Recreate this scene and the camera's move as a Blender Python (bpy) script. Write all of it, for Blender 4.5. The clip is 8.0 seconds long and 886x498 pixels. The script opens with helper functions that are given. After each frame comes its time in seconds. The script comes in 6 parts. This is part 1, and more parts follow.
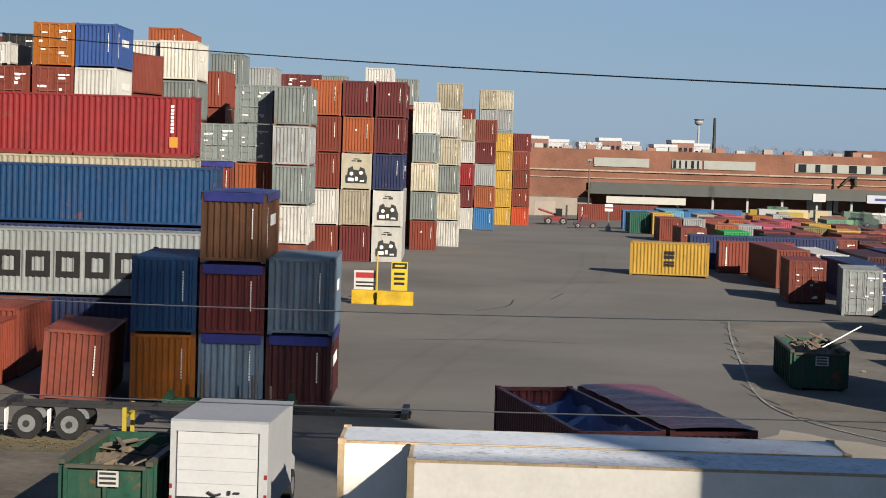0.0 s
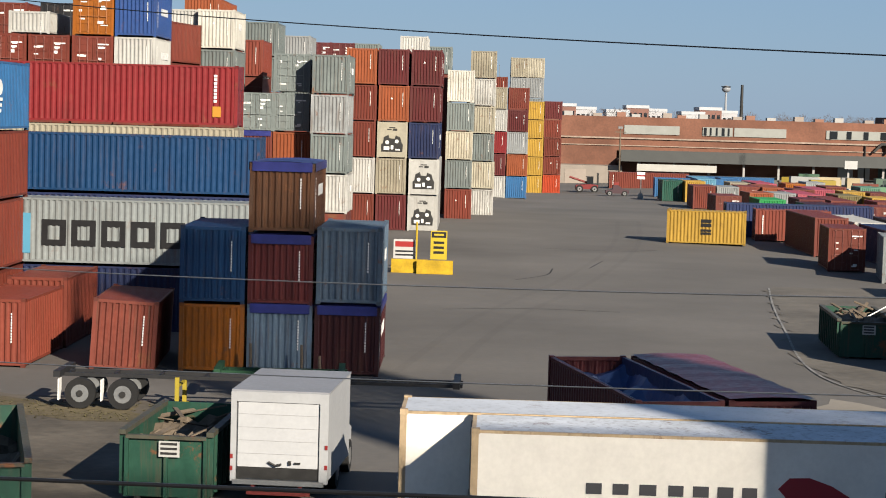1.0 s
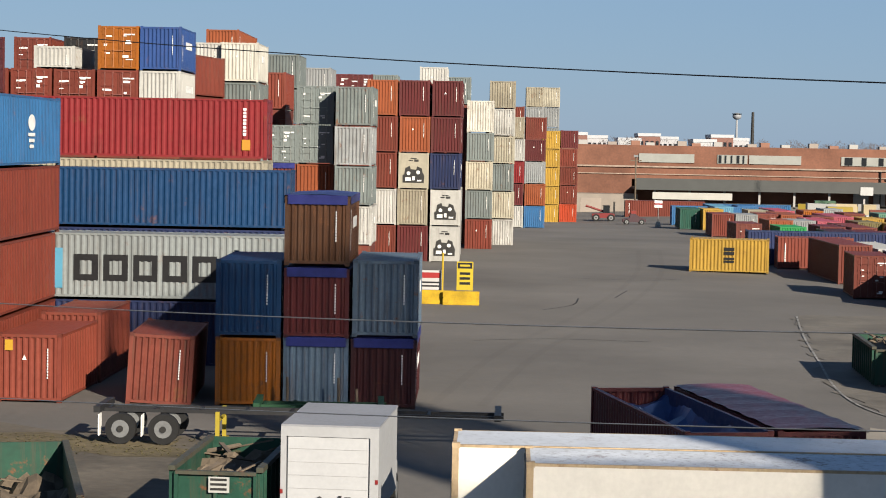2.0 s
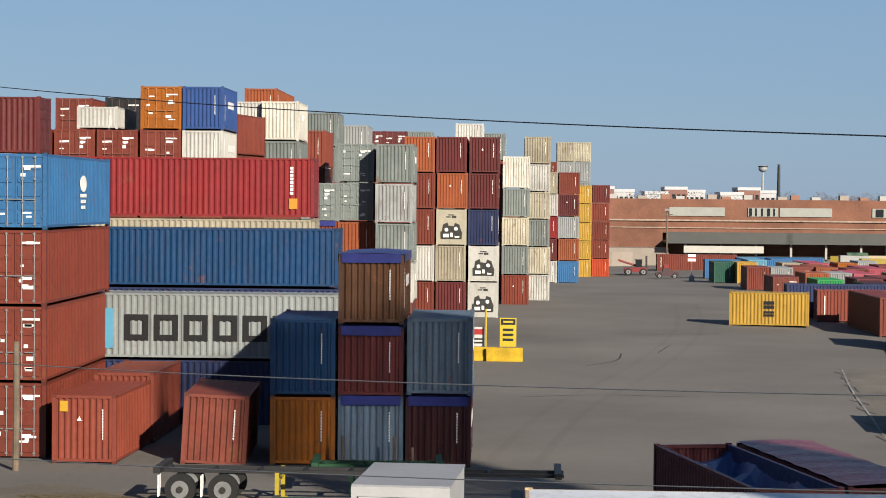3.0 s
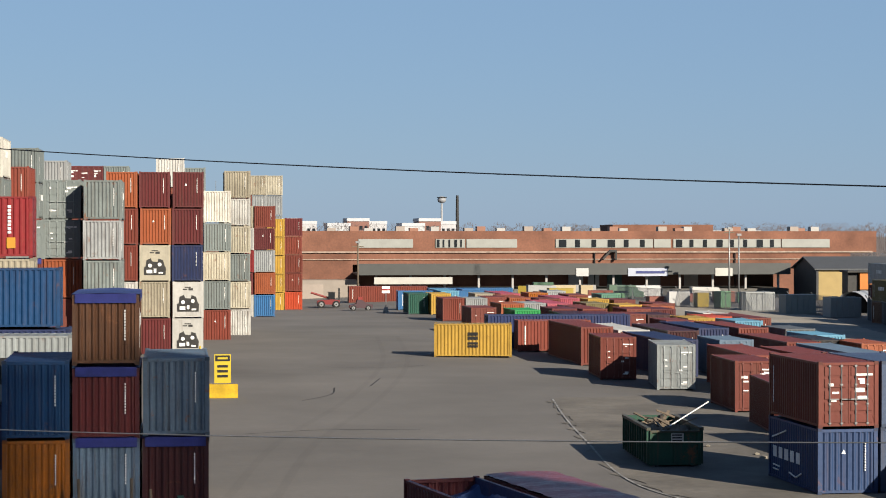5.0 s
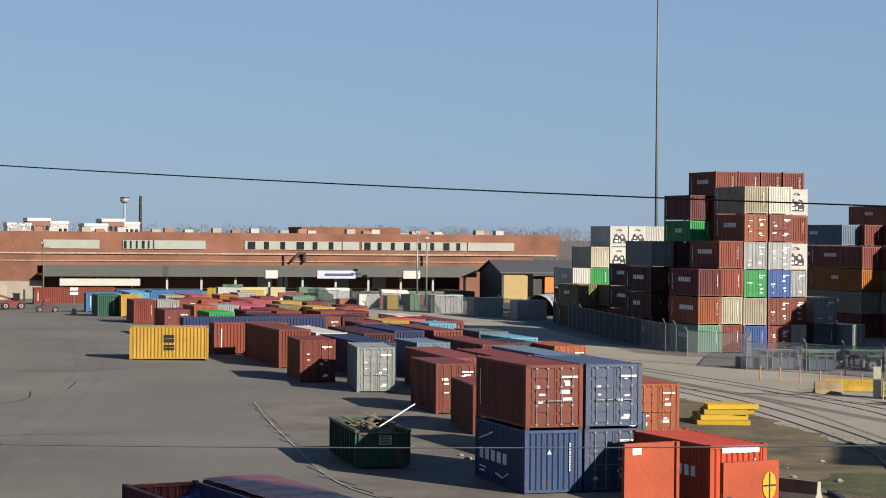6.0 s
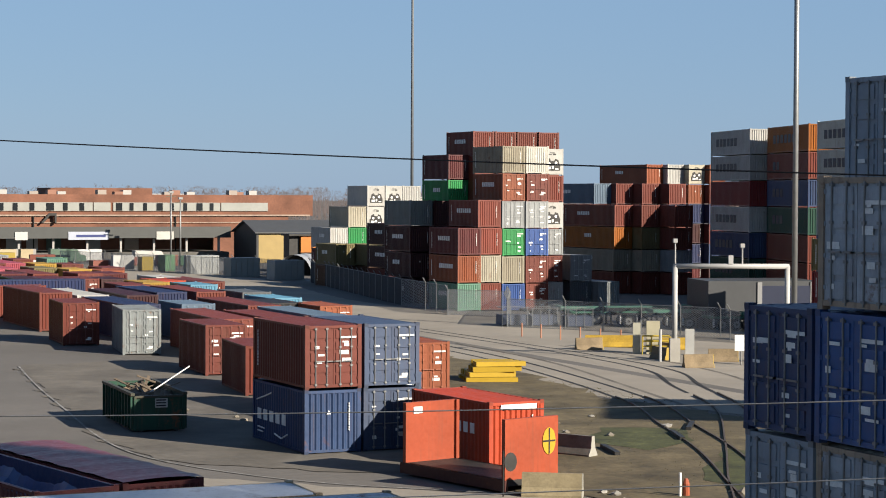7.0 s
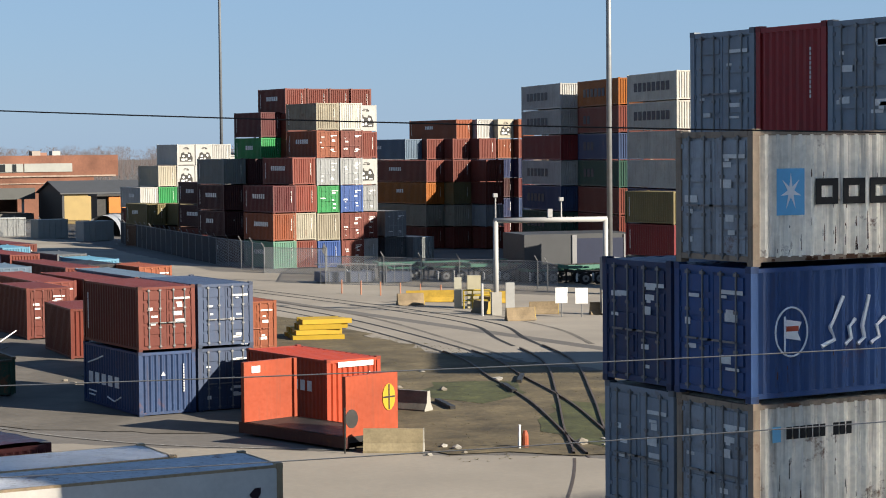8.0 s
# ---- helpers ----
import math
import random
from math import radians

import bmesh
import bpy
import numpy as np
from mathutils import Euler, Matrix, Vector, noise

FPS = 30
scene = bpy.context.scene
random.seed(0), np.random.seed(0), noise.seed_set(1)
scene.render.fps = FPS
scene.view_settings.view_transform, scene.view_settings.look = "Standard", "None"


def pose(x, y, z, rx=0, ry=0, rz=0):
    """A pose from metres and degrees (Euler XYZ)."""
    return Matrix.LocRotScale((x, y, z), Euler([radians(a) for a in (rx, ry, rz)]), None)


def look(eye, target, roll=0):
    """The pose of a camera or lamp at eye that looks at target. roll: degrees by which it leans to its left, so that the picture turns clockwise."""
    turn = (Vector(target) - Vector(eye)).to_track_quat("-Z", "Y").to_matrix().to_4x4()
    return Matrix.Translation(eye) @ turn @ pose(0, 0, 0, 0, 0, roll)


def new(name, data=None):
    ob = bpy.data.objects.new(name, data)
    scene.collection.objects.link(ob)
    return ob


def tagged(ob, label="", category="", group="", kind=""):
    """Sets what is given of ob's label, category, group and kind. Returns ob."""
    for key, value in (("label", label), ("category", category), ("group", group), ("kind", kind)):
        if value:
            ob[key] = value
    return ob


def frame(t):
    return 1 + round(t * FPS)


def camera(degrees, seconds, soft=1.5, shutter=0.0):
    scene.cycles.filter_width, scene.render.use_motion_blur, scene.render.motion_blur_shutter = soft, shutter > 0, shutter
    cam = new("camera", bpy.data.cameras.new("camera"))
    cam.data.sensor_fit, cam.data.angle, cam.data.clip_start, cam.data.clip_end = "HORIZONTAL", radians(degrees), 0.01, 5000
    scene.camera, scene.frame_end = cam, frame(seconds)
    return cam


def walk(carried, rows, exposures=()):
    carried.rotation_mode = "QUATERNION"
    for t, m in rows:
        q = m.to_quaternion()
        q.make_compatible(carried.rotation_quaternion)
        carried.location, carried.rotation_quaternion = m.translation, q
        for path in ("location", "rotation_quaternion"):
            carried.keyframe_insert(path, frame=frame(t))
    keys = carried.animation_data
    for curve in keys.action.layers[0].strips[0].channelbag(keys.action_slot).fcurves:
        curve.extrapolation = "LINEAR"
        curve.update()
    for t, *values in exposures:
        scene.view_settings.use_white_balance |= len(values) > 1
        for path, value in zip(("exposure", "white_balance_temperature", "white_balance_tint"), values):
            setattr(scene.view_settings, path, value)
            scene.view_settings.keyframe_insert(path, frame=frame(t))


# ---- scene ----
from itertools import product
from mathutils.geometry import delaunay_2d_cdt

cam = camera(25.0, 8.0, soft=1.0)
walk(cam, [
    (0, look((-0.000, 0.000, 9.892), (-0.000, 49.935, 7.345), 1.76)),
    (0.5, look((-0.436, 0.054, 9.908), (-0.837, 49.962, 6.900), 1.95)),
    (1, look((-0.873, 0.076, 9.925), (-1.477, 49.959, 6.555), 1.62)),
    (1.2, look((-1.061, 0.089, 9.934), (-1.792, 49.969, 6.543), 1.46)),
    (2.5, look((-2.358, 0.193, 10.006), (-3.393, 50.147, 8.142), 0.84)),
    (3, look((-2.921, 0.187, 10.045), (-4.438, 50.148, 8.779), 0.54)),
    (3.5, look((-3.443, 0.181, 10.101), (-5.043, 50.148, 9.247), 0.30)),
    (4, look((-4.001, 0.132, 10.155), (-4.334, 50.127, 9.497), 0.05)),
    (4.2, look((-4.235, 0.100, 10.175), (-3.609, 50.093, 9.559), 0.00)),
    (5.5, look((-5.693, -0.076, 10.295), (4.974, 48.772, 9.967), 0.22)),
    (6, look((-6.357, -0.066, 10.321), (7.906, 47.855, 9.966), 0.50)),
    (6.5, look((-6.995, -0.044, 10.347), (10.375, 46.837, 9.635), 0.51)),
    (7, look((-7.629, 0.045, 10.389), (12.553, 45.771, 9.054), 0.24)),
    (7.5, look((-8.239, 0.206, 10.426), (14.349, 44.769, 8.460), -0.12)),
    (8, look((-8.804, 0.409, 10.445), (15.764, 43.888, 8.001), -0.55)),
], exposures=[(0, 1.16), (1.0, 1.22), (2.5, 1.2), (4.2, 1.22), (5.5, 1.275), (6.5, 1.30), (7.5, 1.45), (8, 1.52)])

# ---- light ----
SUN_AZ, SUN_EL = 148.0, 25.0      # compass bearing of the sun from +y, clockwise, and its height
world = bpy.data.worlds.new("sky")
scene.world = world
world.use_nodes = True
wn = world.node_tree.nodes
sky = wn.new("ShaderNodeTexSky")
sky.sky_type = "NISHITA"
sky.sun_disc = False
sky.sun_elevation, sky.sun_rotation = radians(SUN_EL), radians(SUN_AZ)
sky.air_density, sky.dust_density, sky.ozone_density = 1.0, 0.25, 4.0
wn["Background"].inputs[1].default_value = 0.05
haze = wn.new("ShaderNodeMix")
haze.data_type = "RGBA"
haze.inputs[7].default_value = (1.84, 2.95, 4.58, 1)
# the pale haze lies along the horizon and gives way to deep blue overhead
sky_dir = wn.new("ShaderNodeTexCoord")
sky_xyz = wn.new("ShaderNodeSeparateXYZ")
sky_fade = wn.new("ShaderNodeMapRange")
sky_fade.inputs[1].default_value, sky_fade.inputs[2].default_value, sky_fade.inputs[3].default_value, sky_fade.inputs[4].default_value = 0.16, 0.48, 0.81, 0.05
world.node_tree.links.new(sky_dir.outputs["Generated"], sky_xyz.inputs[0])
world.node_tree.links.new(sky_xyz.outputs[2], sky_fade.inputs[0])
world.node_tree.links.new(sky_fade.outputs[0], haze.inputs[0])
world.node_tree.links.new(sky.outputs[0], haze.inputs[6])
world.node_tree.links.new(haze.outputs[2], wn["Background"].inputs[0])
sun = new("sun", bpy.data.lights.new("sun", "SUN"))
sun.data.energy, sun.data.angle, sun.data.color = 5.0, radians(0.53), (1.0, 0.90, 0.76)
sd = Vector((math.sin(radians(SUN_AZ)) * math.cos(radians(SUN_EL)), math.cos(radians(SUN_AZ)) * math.cos(radians(SUN_EL)), math.sin(radians(SUN_EL))))
sun.rotation_mode = "QUATERNION"
sun.rotation_quaternion = sd.to_track_quat("Z", "Y")


# ---- materials ----
TONE = 0.435


def mat(name, color, rough=0.6, metal=0.0, vary=0.25, scale=1.0, bump=0.0, fine=20.0, use_object=False, rust=0.0, streak=0.0):
    """A surface with large stains and fine grain; with use_object the paint colour is the object's own."""
    m = bpy.data.materials.new(name)
    m.use_nodes = True
    nt = m.node_tree
    N, K = nt.nodes, nt.links.new
    bs = N["Principled BSDF"]
    bs.inputs["Specular IOR Level"].default_value = 0.3
    bs.inputs["Roughness"].default_value, bs.inputs["Metallic"].default_value = rough, metal
    geo = N.new("ShaderNodeNewGeometry")
    tc = N.new("ShaderNodeTexCoord")
    coords = tc.outputs["Object"] if use_object else geo.outputs["Position"]
    info = N.new("ShaderNodeObjectInfo")
    shift = N.new("ShaderNodeVectorMath")
    shift.operation = "MULTIPLY_ADD"
    comb = N.new("ShaderNodeCombineXYZ")
    for k in range(3):
        K(info.outputs["Random"], comb.inputs[k])
    K(comb.outputs[0], shift.inputs[0])
    shift.inputs[1].default_value = (37, 53, 71) if use_object else (0, 0, 0)
    K(coords, shift.inputs[2])

    def noise_tex(sc, detail=5, vec=None, rough_=0.6):
        n = N.new("ShaderNodeTexNoise")
        n.inputs["Scale"].default_value, n.inputs["Detail"].default_value, n.inputs["Roughness"].default_value = sc, detail, rough_
        K(vec or shift.outputs[0], n.inputs["Vector"])
        return n.outputs["Fac"]

    def ramp(fac, lo, hi, a=0.0, b=1.0):
        r = N.new("ShaderNodeMapRange")
        r.inputs[1].default_value, r.inputs[2].default_value, r.inputs[3].default_value, r.inputs[4].default_value = lo, hi, a, b
        K(fac, r.inputs[0])
        return r.outputs[0]

    def mix(fac, a, b, kind="MIX"):
        x = N.new("ShaderNodeMix")
        x.data_type, x.blend_type = "RGBA", kind
        if isinstance(fac, float):
            x.inputs[0].default_value = fac
        else:
            K(fac, x.inputs[0])
        for sock, v in ((x.inputs[6], a), (x.inputs[7], b)):
            if isinstance(v, tuple):
                sock.default_value = (*v[:3], 1)
            else:
                K(v, sock)
        return x.outputs[2]

    base = info.outputs["Color"] if use_object else tuple(color)
    big, small = noise_tex(scale), noise_tex(fine, 3)
    if vary:
        lo = tuple([TONE * (1 - vary)] * 3)
        hi = tuple([TONE * (1 + vary * 0.7)] * 3)
        lo2, hi2 = tuple([1 - vary] * 3), tuple([1 + vary * 0.7] * 3)
        base = mix(1.0, base, mix(ramp(big, 0.3, 0.7), lo, hi), "MULTIPLY")
        base = mix(0.5, base, mix(ramp(small, 0.3, 0.7), lo2, hi2), "MULTIPLY")
    if streak:
        st = N.new("ShaderNodeMapping")
        st.inputs["Scale"].default_value = (3.5, 3.5, 0.25)
        K(shift.outputs[0], st.inputs["Vector"])
        s = noise_tex(1.6, 4, st.outputs[0])
        base = mix(ramp(s, 0.52, 0.78, 0.0, streak), base, (0.06, 0.036, 0.022))
    if rust:
        r = noise_tex(0.9, 8, None, 0.75)
        base = mix(ramp(r, 0.60 if rust < 0.8 else 0.59, 0.70 if rust < 0.8 else 0.66, 0.0, rust), base, (0.11, 0.042, 0.016))
    K(base if not isinstance(base, tuple) else mix(0.0, base, base), bs.inputs["Base Color"])
    rr = ramp(small, 0.2, 0.8, max(0.05, rough - 0.12), min(1, rough + 0.12))
    K(rr, bs.inputs["Roughness"])
    if bump:
        b = N.new("ShaderNodeBump")
        b.inputs["Strength"].default_value, b.inputs["Distance"].default_value = 0.5, bump
        K(small, b.inputs["Height"])
        K(b.outputs[0], bs.inputs["Normal"])
    return m


PAINT = mat("painted_steel", (1, 1, 1), 0.5, 0, 0.16, 0.5, 0.002, 6.0, True, 0.55, 0.35)
RUSTY = mat("rusty_painted_steel", (1, 1, 1), 0.6, 0, 0.25, 0.6, 0.003, 7.0, True, 0.9, 0.75)
TARP = mat("tarpaulin", (1, 1, 1), 0.45, 0, 0.25, 1.5, 0.01, 5.0, True)
MARK = mat("marking_paint", (1.35, 1.34, 1.28), 0.6, 0, 0.2, 2.0)
STEEL = mat("dark_steel", (0.06, 0.058, 0.055), 0.55, 0.3, 0.3, 2.0, 0.002, 15.0)
GALV = mat("galvanised_steel", (0.42, 0.43, 0.43), 0.45, 0.5, 0.15, 2.0)
RUBBER = mat("rubber", (0.018, 0.018, 0.018), 0.8, 0, 0.3, 3.0)
PLAIN = mat("coloured_paint", (1, 1, 1), 0.55, 0, 0.09, 0.7, 0.0, 8.0, True)
CONC = mat("concrete", (1, 1, 1), 0.85, 0, 0.3, 1.2, 0.01, 12.0, True)
BRICK = mat("red_brick", (0.31, 0.138, 0.088), 0.9, 0, 0.36, 0.16, 0.0, 3.0)
POLE = mat("weathered_pole_steel", (0.22, 0.24, 0.26), 0.6, 0.2, 0.15, 1.0)
WIRE = mat("wire", (0.03, 0.03, 0.032), 0.5, 0.3, 0.1, 2.0)
WIRE_LIGHT = mat("bare_wire", (0.45, 0.45, 0.44), 0.4, 0.6, 0.1, 2.0)
TWIG = mat("bare_branches", (0.15, 0.125, 0.125), 0.9, 0, 0.35, 0.05, 0.0, 0.5)
WOOD = mat("weathered_wood", (0.22, 0.17, 0.12), 0.85, 0, 0.35, 1.5, 0.01, 14.0)
GLASS = mat("dark_glass", (0.03, 0.035, 0.04), 0.12, 0, 0.1, 1.0)


# ---- mesh building ----
class MB:
    """Collects vertices and faces of one mesh."""

    def __init__(self):
        self.v, self.f = [], []

    def box(self, a, b, m=None):
        n = len(self.v)
        for x, y, z in product((a[0], b[0]), (a[1], b[1]), (a[2], b[2])):
            p = Vector((x, y, z))
            self.v.append(m @ p if m else p)
        for q in ((0, 1, 3, 2), (4, 6, 7, 5), (0, 4, 5, 1), (2, 3, 7, 6), (0, 2, 6, 4), (1, 5, 7, 3)):
            self.f.append([n + k for k in q])
        return self

    def prism(self, poly, axis, a, b):
        """A polygon (list of 2-tuples) pushed along an axis from a to b."""
        n, k = len(self.v), len(poly)
        for s in (a, b):
            for u, w in poly:
                self.v.append(Vector({"x": (s, u, w), "y": (u, s, w), "z": (u, w, s)}[axis]))
        for i in range(k):
            j = (i + 1) % k
            self.f.append([n + i, n + j, n + k + j, n + k + i])
        self.f.append([n + i for i in range(k)][::-1])
        self.f.append([n + k + i for i in range(k)])
        return self

    def tube(self, pts, r, sides=8, caps=True):
        pts = [Vector(p) for p in pts]
        rs = r if isinstance(r, (list, tuple)) else [r] * len(pts)
        n = len(self.v)
        for i, p in enumerate(pts):
            d = (pts[min(i + 1, len(pts) - 1)] - pts[max(i - 1, 0)]).normalized()
            u = d.cross(Vector((0, 0, 1)) if abs(d.z) < 0.9 else Vector((1, 0, 0))).normalized()
            w = d.cross(u)
            for k in range(sides):
                a = 2 * math.pi * k / sides
                self.v.append(p + (u * math.cos(a) + w * math.sin(a)) * rs[i])
        for i in range(len(pts) - 1):
            for k in range(sides):
                j = (k + 1) % sides
                self.f.append([n + i * sides + k, n + i * sides + j, n + (i + 1) * sides + j, n + (i + 1) * sides + k])
        if caps:
            self.f.append([n + k for k in range(sides)][::-1])
            self.f.append([n + (len(pts) - 1) * sides + k for k in range(sides)])
        return self

    def quad(self, *pts):
        n = len(self.v)
        self.v += [Vector(p) for p in pts]
        self.f.append(list(range(n, n + len(pts))))
        return self

    def ridge(self, prof, o, du, dn, dz, h):
        """A corrugated sheet: profile points (s, depth) along du, pushed out along dn, from o up dz by h."""
        o, du, dn, dz = Vector(o), Vector(du), Vector(dn), Vector(dz)
        n = len(self.v)
        for s, d in prof:
            p = o + du * s + dn * d
            self.v += [p, p + dz * h]
        for i in range(len(prof) - 1):
            self.f.append([n + 2 * i, n + 2 * i + 2, n + 2 * i + 3, n + 2 * i + 1])
        return self

    def data(self, name, smooth=False):
        me = bpy.data.meshes.new(name)
        me.from_pydata([tuple(p) for p in self.v], [], self.f)
        if smooth:
            me.polygons.foreach_set("use_smooth", [True] * len(me.polygons))
        me.update()
        return me


def ob_from(name, me, material, parent=None, color=None, label="", m=None):
    if not me.materials:
        me.materials.append(material)
    ob = new(name, me)
    if me.materials[0] != material:
        ob.material_slots[0].link = "OBJECT"
        ob.material_slots[0].material = material
    if parent:
        ob.parent = parent
    if color:
        ob.color = (*color, 1)
    if m is not None:
        ob.matrix_basis = m
    if label:
        ob["label"] = label
    return ob


def part(name, mb, material, parent, label="", color=None, m=None, smooth=False):
    return ob_from(name, mb.data(name, smooth), material, parent, color, label, m)


def thing(name, m, label, category, group="", kind=""):
    e = new(name)
    e.empty_display_size = 0.5
    e.matrix_basis = m
    return tagged(e, label, category, group, kind)


YARD = [(75, 0.0), (160, 0.5), (200, 0.5), (235, 0.25), (285, -0.85), (340, -1.0)]


def gz(x, y):
    """Height of the yard: a low crown before the far left rows, falling towards the warehouse and to the right."""
    rise = 0.0
    for (y0, z0), (y1, z1) in zip(YARD, YARD[1:]):
        rise += (z1 - z0) * min(max((y - y0) / (y1 - y0), 0), 1)
    return rise * min(max((45 - x) / 30, 0), 1) - 0.02 * min(max(x - 50, 0), 50)


# ---- paint colours of the containers ----
COL = dict(tarp=(0.035, 0.045, 0.26),
    rust=(0.225, 0.043, 0.024), brick=(0.275, 0.058, 0.034), dred=(0.15, 0.022, 0.022), red=(0.29, 0.018, 0.021), maroon=(0.066, 0.013, 0.015),
    orange=(0.47, 0.135, 0.003), dorange=(0.38, 0.095, 0.03), hot=(0.62, 0.075, 0.02), brown=(0.125, 0.048, 0.017),
    blue=(0.035, 0.105, 0.36), sky=(0.045, 0.20, 0.46), navy=(0.019, 0.034, 0.115), dblue=(0.04, 0.085, 0.21), mblue=(0.003, 0.056, 0.17), steelblue=(0.155, 0.23, 0.315), lblue=(0.16, 0.42, 0.60),
    grey=(0.30, 0.33, 0.33), lgrey=(0.40, 0.42, 0.42), gg=(0.24, 0.28, 0.27), dgrey=(0.13, 0.145, 0.155), clean=(1.95, 1.80, 1.50), pale=(1.2, 1.17, 1.08), ivory=(0.82, 0.79, 0.69), deepblue=(0.06, 0.165, 0.46), denim=(0.075, 0.115, 0.21), slate=(0.46, 0.54, 0.62), cherry=(0.55, 0.05, 0.05), white=(0.64, 0.63, 0.585), cream=(0.60, 0.55, 0.42), tan=(0.46, 0.41, 0.30),
    yellow=(0.60, 0.36, 0.05), green=(0.025, 0.36, 0.09), dgreen=(0.02, 0.11, 0.075), seagreen=(0.16, 0.36, 0.25), pink=(0.50, 0.09, 0.13), black=(0.02, 0.02, 0.022), olive=(0.22, 0.18, 0.07))
WORDS = dict(tarp="blue", rust="rust-red", brick="brick-red", dred="dark red", red="bright red", maroon="maroon", orange="orange", dorange="faded orange", hot="bright orange-red", brown="brown",
             blue="blue", sky="bright blue", navy="navy blue", dblue="dusty blue", mblue="deep blue", steelblue="grey-blue", lblue="light blue", grey="grey", lgrey="light grey", gg="grey-green", dgrey="dark grey",
             clean="pale grey-white", pale="off-white", ivory="ivory white", deepblue="deep blue", denim="denim blue", slate="slate-grey", cherry="dark red", white="white", cream="cream", tan="tan", yellow="yellow", green="green", dgreen="dark green", seagreen="pale green", pink="pinkish red", black="black", olive="olive")
W = 2.44
CACHE = {}


def cached(key, make):
    if key not in CACHE:
        CACHE[key] = make()
    return CACHE[key]


def wave(length, pitch, depth, inset=0.0):
    n = max(2, round(length / pitch))
    p = length / n
    out = []
    for i in range(n):
        s = i * p
        out += [(s + p * 0.01, -depth), (s + p * 0.26, -depth), (s + p * 0.51, -inset), (s + p * 0.76, -inset)]
    out += [(length, -depth)]
    return [(0.0, -depth)] + out


def m_frame(L, H):
    b = MB()
    for x, y in product((0, W - 0.16), (0, L - 0.16)):
        b.box((x, y, 0), (x + 0.16, y + 0.16, H))
    for x in (0.0, W - 0.10):
        b.box((x + 0.01, 0.16, 0.07), (x + 0.09, L - 0.16, 0.17))
        b.box((x + 0.01, 0.16, H - 0.12), (x + 0.09, L - 0.16, H - 0.035))
    for y in (0.0, L - 0.12):
        b.box((0.16, y + 0.005, 0.07), (W - 0.16, y + 0.10, 0.18))
        b.box((0.16, y + 0.005, H - 0.15), (W - 0.16, y + 0.10, H - 0.035))
    b.box((0.1, 0.1, 0.10), (W - 0.1, L - 0.1, 0.15))
    return b.data("frame")


def m_casting():
    return MB().box((-0.006, -0.006, -0.006), (0.17, 0.184, 0.124)).data("corner_casting")


def m_side(L, H, smooth=False):
    b = MB()
    prof = wave(L - 0.3, 0.278, 0.05) if not smooth else wave(L - 0.3, 0.6, 0.002)
    b.ridge(prof, (0, 0, 0), (0, 1, 0), (1, 0, 0), (0, 0, 1), H - 0.25)
    return b.data("side_panel")


def m_end(H):
    return MB().ridge(wave(W - 0.3, 0.25, 0.055), (0, 0, 0), (1, 0, 0), (0, -1, 0), (0, 0, 1), H - 0.30).data("end_panel")


def m_roof(L):
    return MB().ridge(wave(L - 0.2, 0.42, 0.02), (0, 0, 0), (0, 1, 0), (0, 0, 1), (1, 0, 0), W - 0.16).data("roof")


def m_door(H):
    b = MB()
    w, h = 1.06, H - 0.31
    b.box((0, 0.02, 0), (w, 0.06, h))
    n = 5
    for i in range(n):
        z0 = h * i / n + 0.06
        z1 = h * (i + 1) / n - 0.06
        b.box((0.10, -0.012, z0), (w - 0.10, 0.025, z1))
    for k in range(4):
        z = h * (0.1 + 0.27 * k)
        b.box((-0.05, -0.005, z), (0.06, 0.03, z + 0.09))
    return b.data("door")


def m_rod(H):
    b = MB().tube([(0, 0, -0.06), (0, 0, H - 0.27)], 0.022, 6)
    for z in (0.0, (H - 0.31) * 0.33, (H - 0.31) * 0.66, H - 0.36):
        b.box((-0.05, -0.03, z), (0.05, 0.04, z + 0.06))
    b.box((-0.02, -0.05, 0.95), (0.36, -0.02, 0.99))
    return b.data("locking_rod")


def m_doormarks(H, seed):
    r = random.Random(seed)
    b = MB()
    for side in (0.16, 1.28):
        for k in range(r.randint(2, 4) + (side > 1) * 2):
            z = r.uniform(0.35, H - 0.55)
            x = side + r.uniform(0.12, 0.42)
            b.box((x, -0.008, z), (x + r.uniform(0.12, 0.42), -0.003, z + r.uniform(0.05, 0.17)))
    b.box((1.5, -0.008, H - 0.55), (2.2, -0.003, H - 0.47))
    return b.data("door_markings")


def m_endmarks(H, seed):
    r = random.Random(seed)
    b = MB()
    x, z = 1.9, H - 0.55
    for k in range(11):
        b.box((x, -0.012, z), (x + 0.045, -0.004, z - 0.075))
        z -= 0.105
    if r.random() < 0.15:
        b.prism([(0.95, H * 0.62), (1.13, H * 0.62), (1.04, H * 0.62 + 0.17)], "y", -0.012, -0.004)
    return b.data("end_markings")


def m_sidemarks(L, H, seed):
    r = random.Random(seed)
    b = MB()
    z = H - 0.5
    for k in range(11):
        b.box((0.003, 0.55, z), (0.012, 0.64, z - 0.11))
        z -= 0.14
    if L < 8 and r.random() < 0.5 or L > 8 and r.random() < 0.6:
        n = r.randint(4, 7)
        y0 = L * r.uniform(0.25, 0.5)
        for k in range(n):
            b.box((0.003, y0 + k * 0.42, H * 0.52), (0.012, y0 + k * 0.42 + 0.30, H * 0.52 + 0.42))
    return b.data("side_markings")


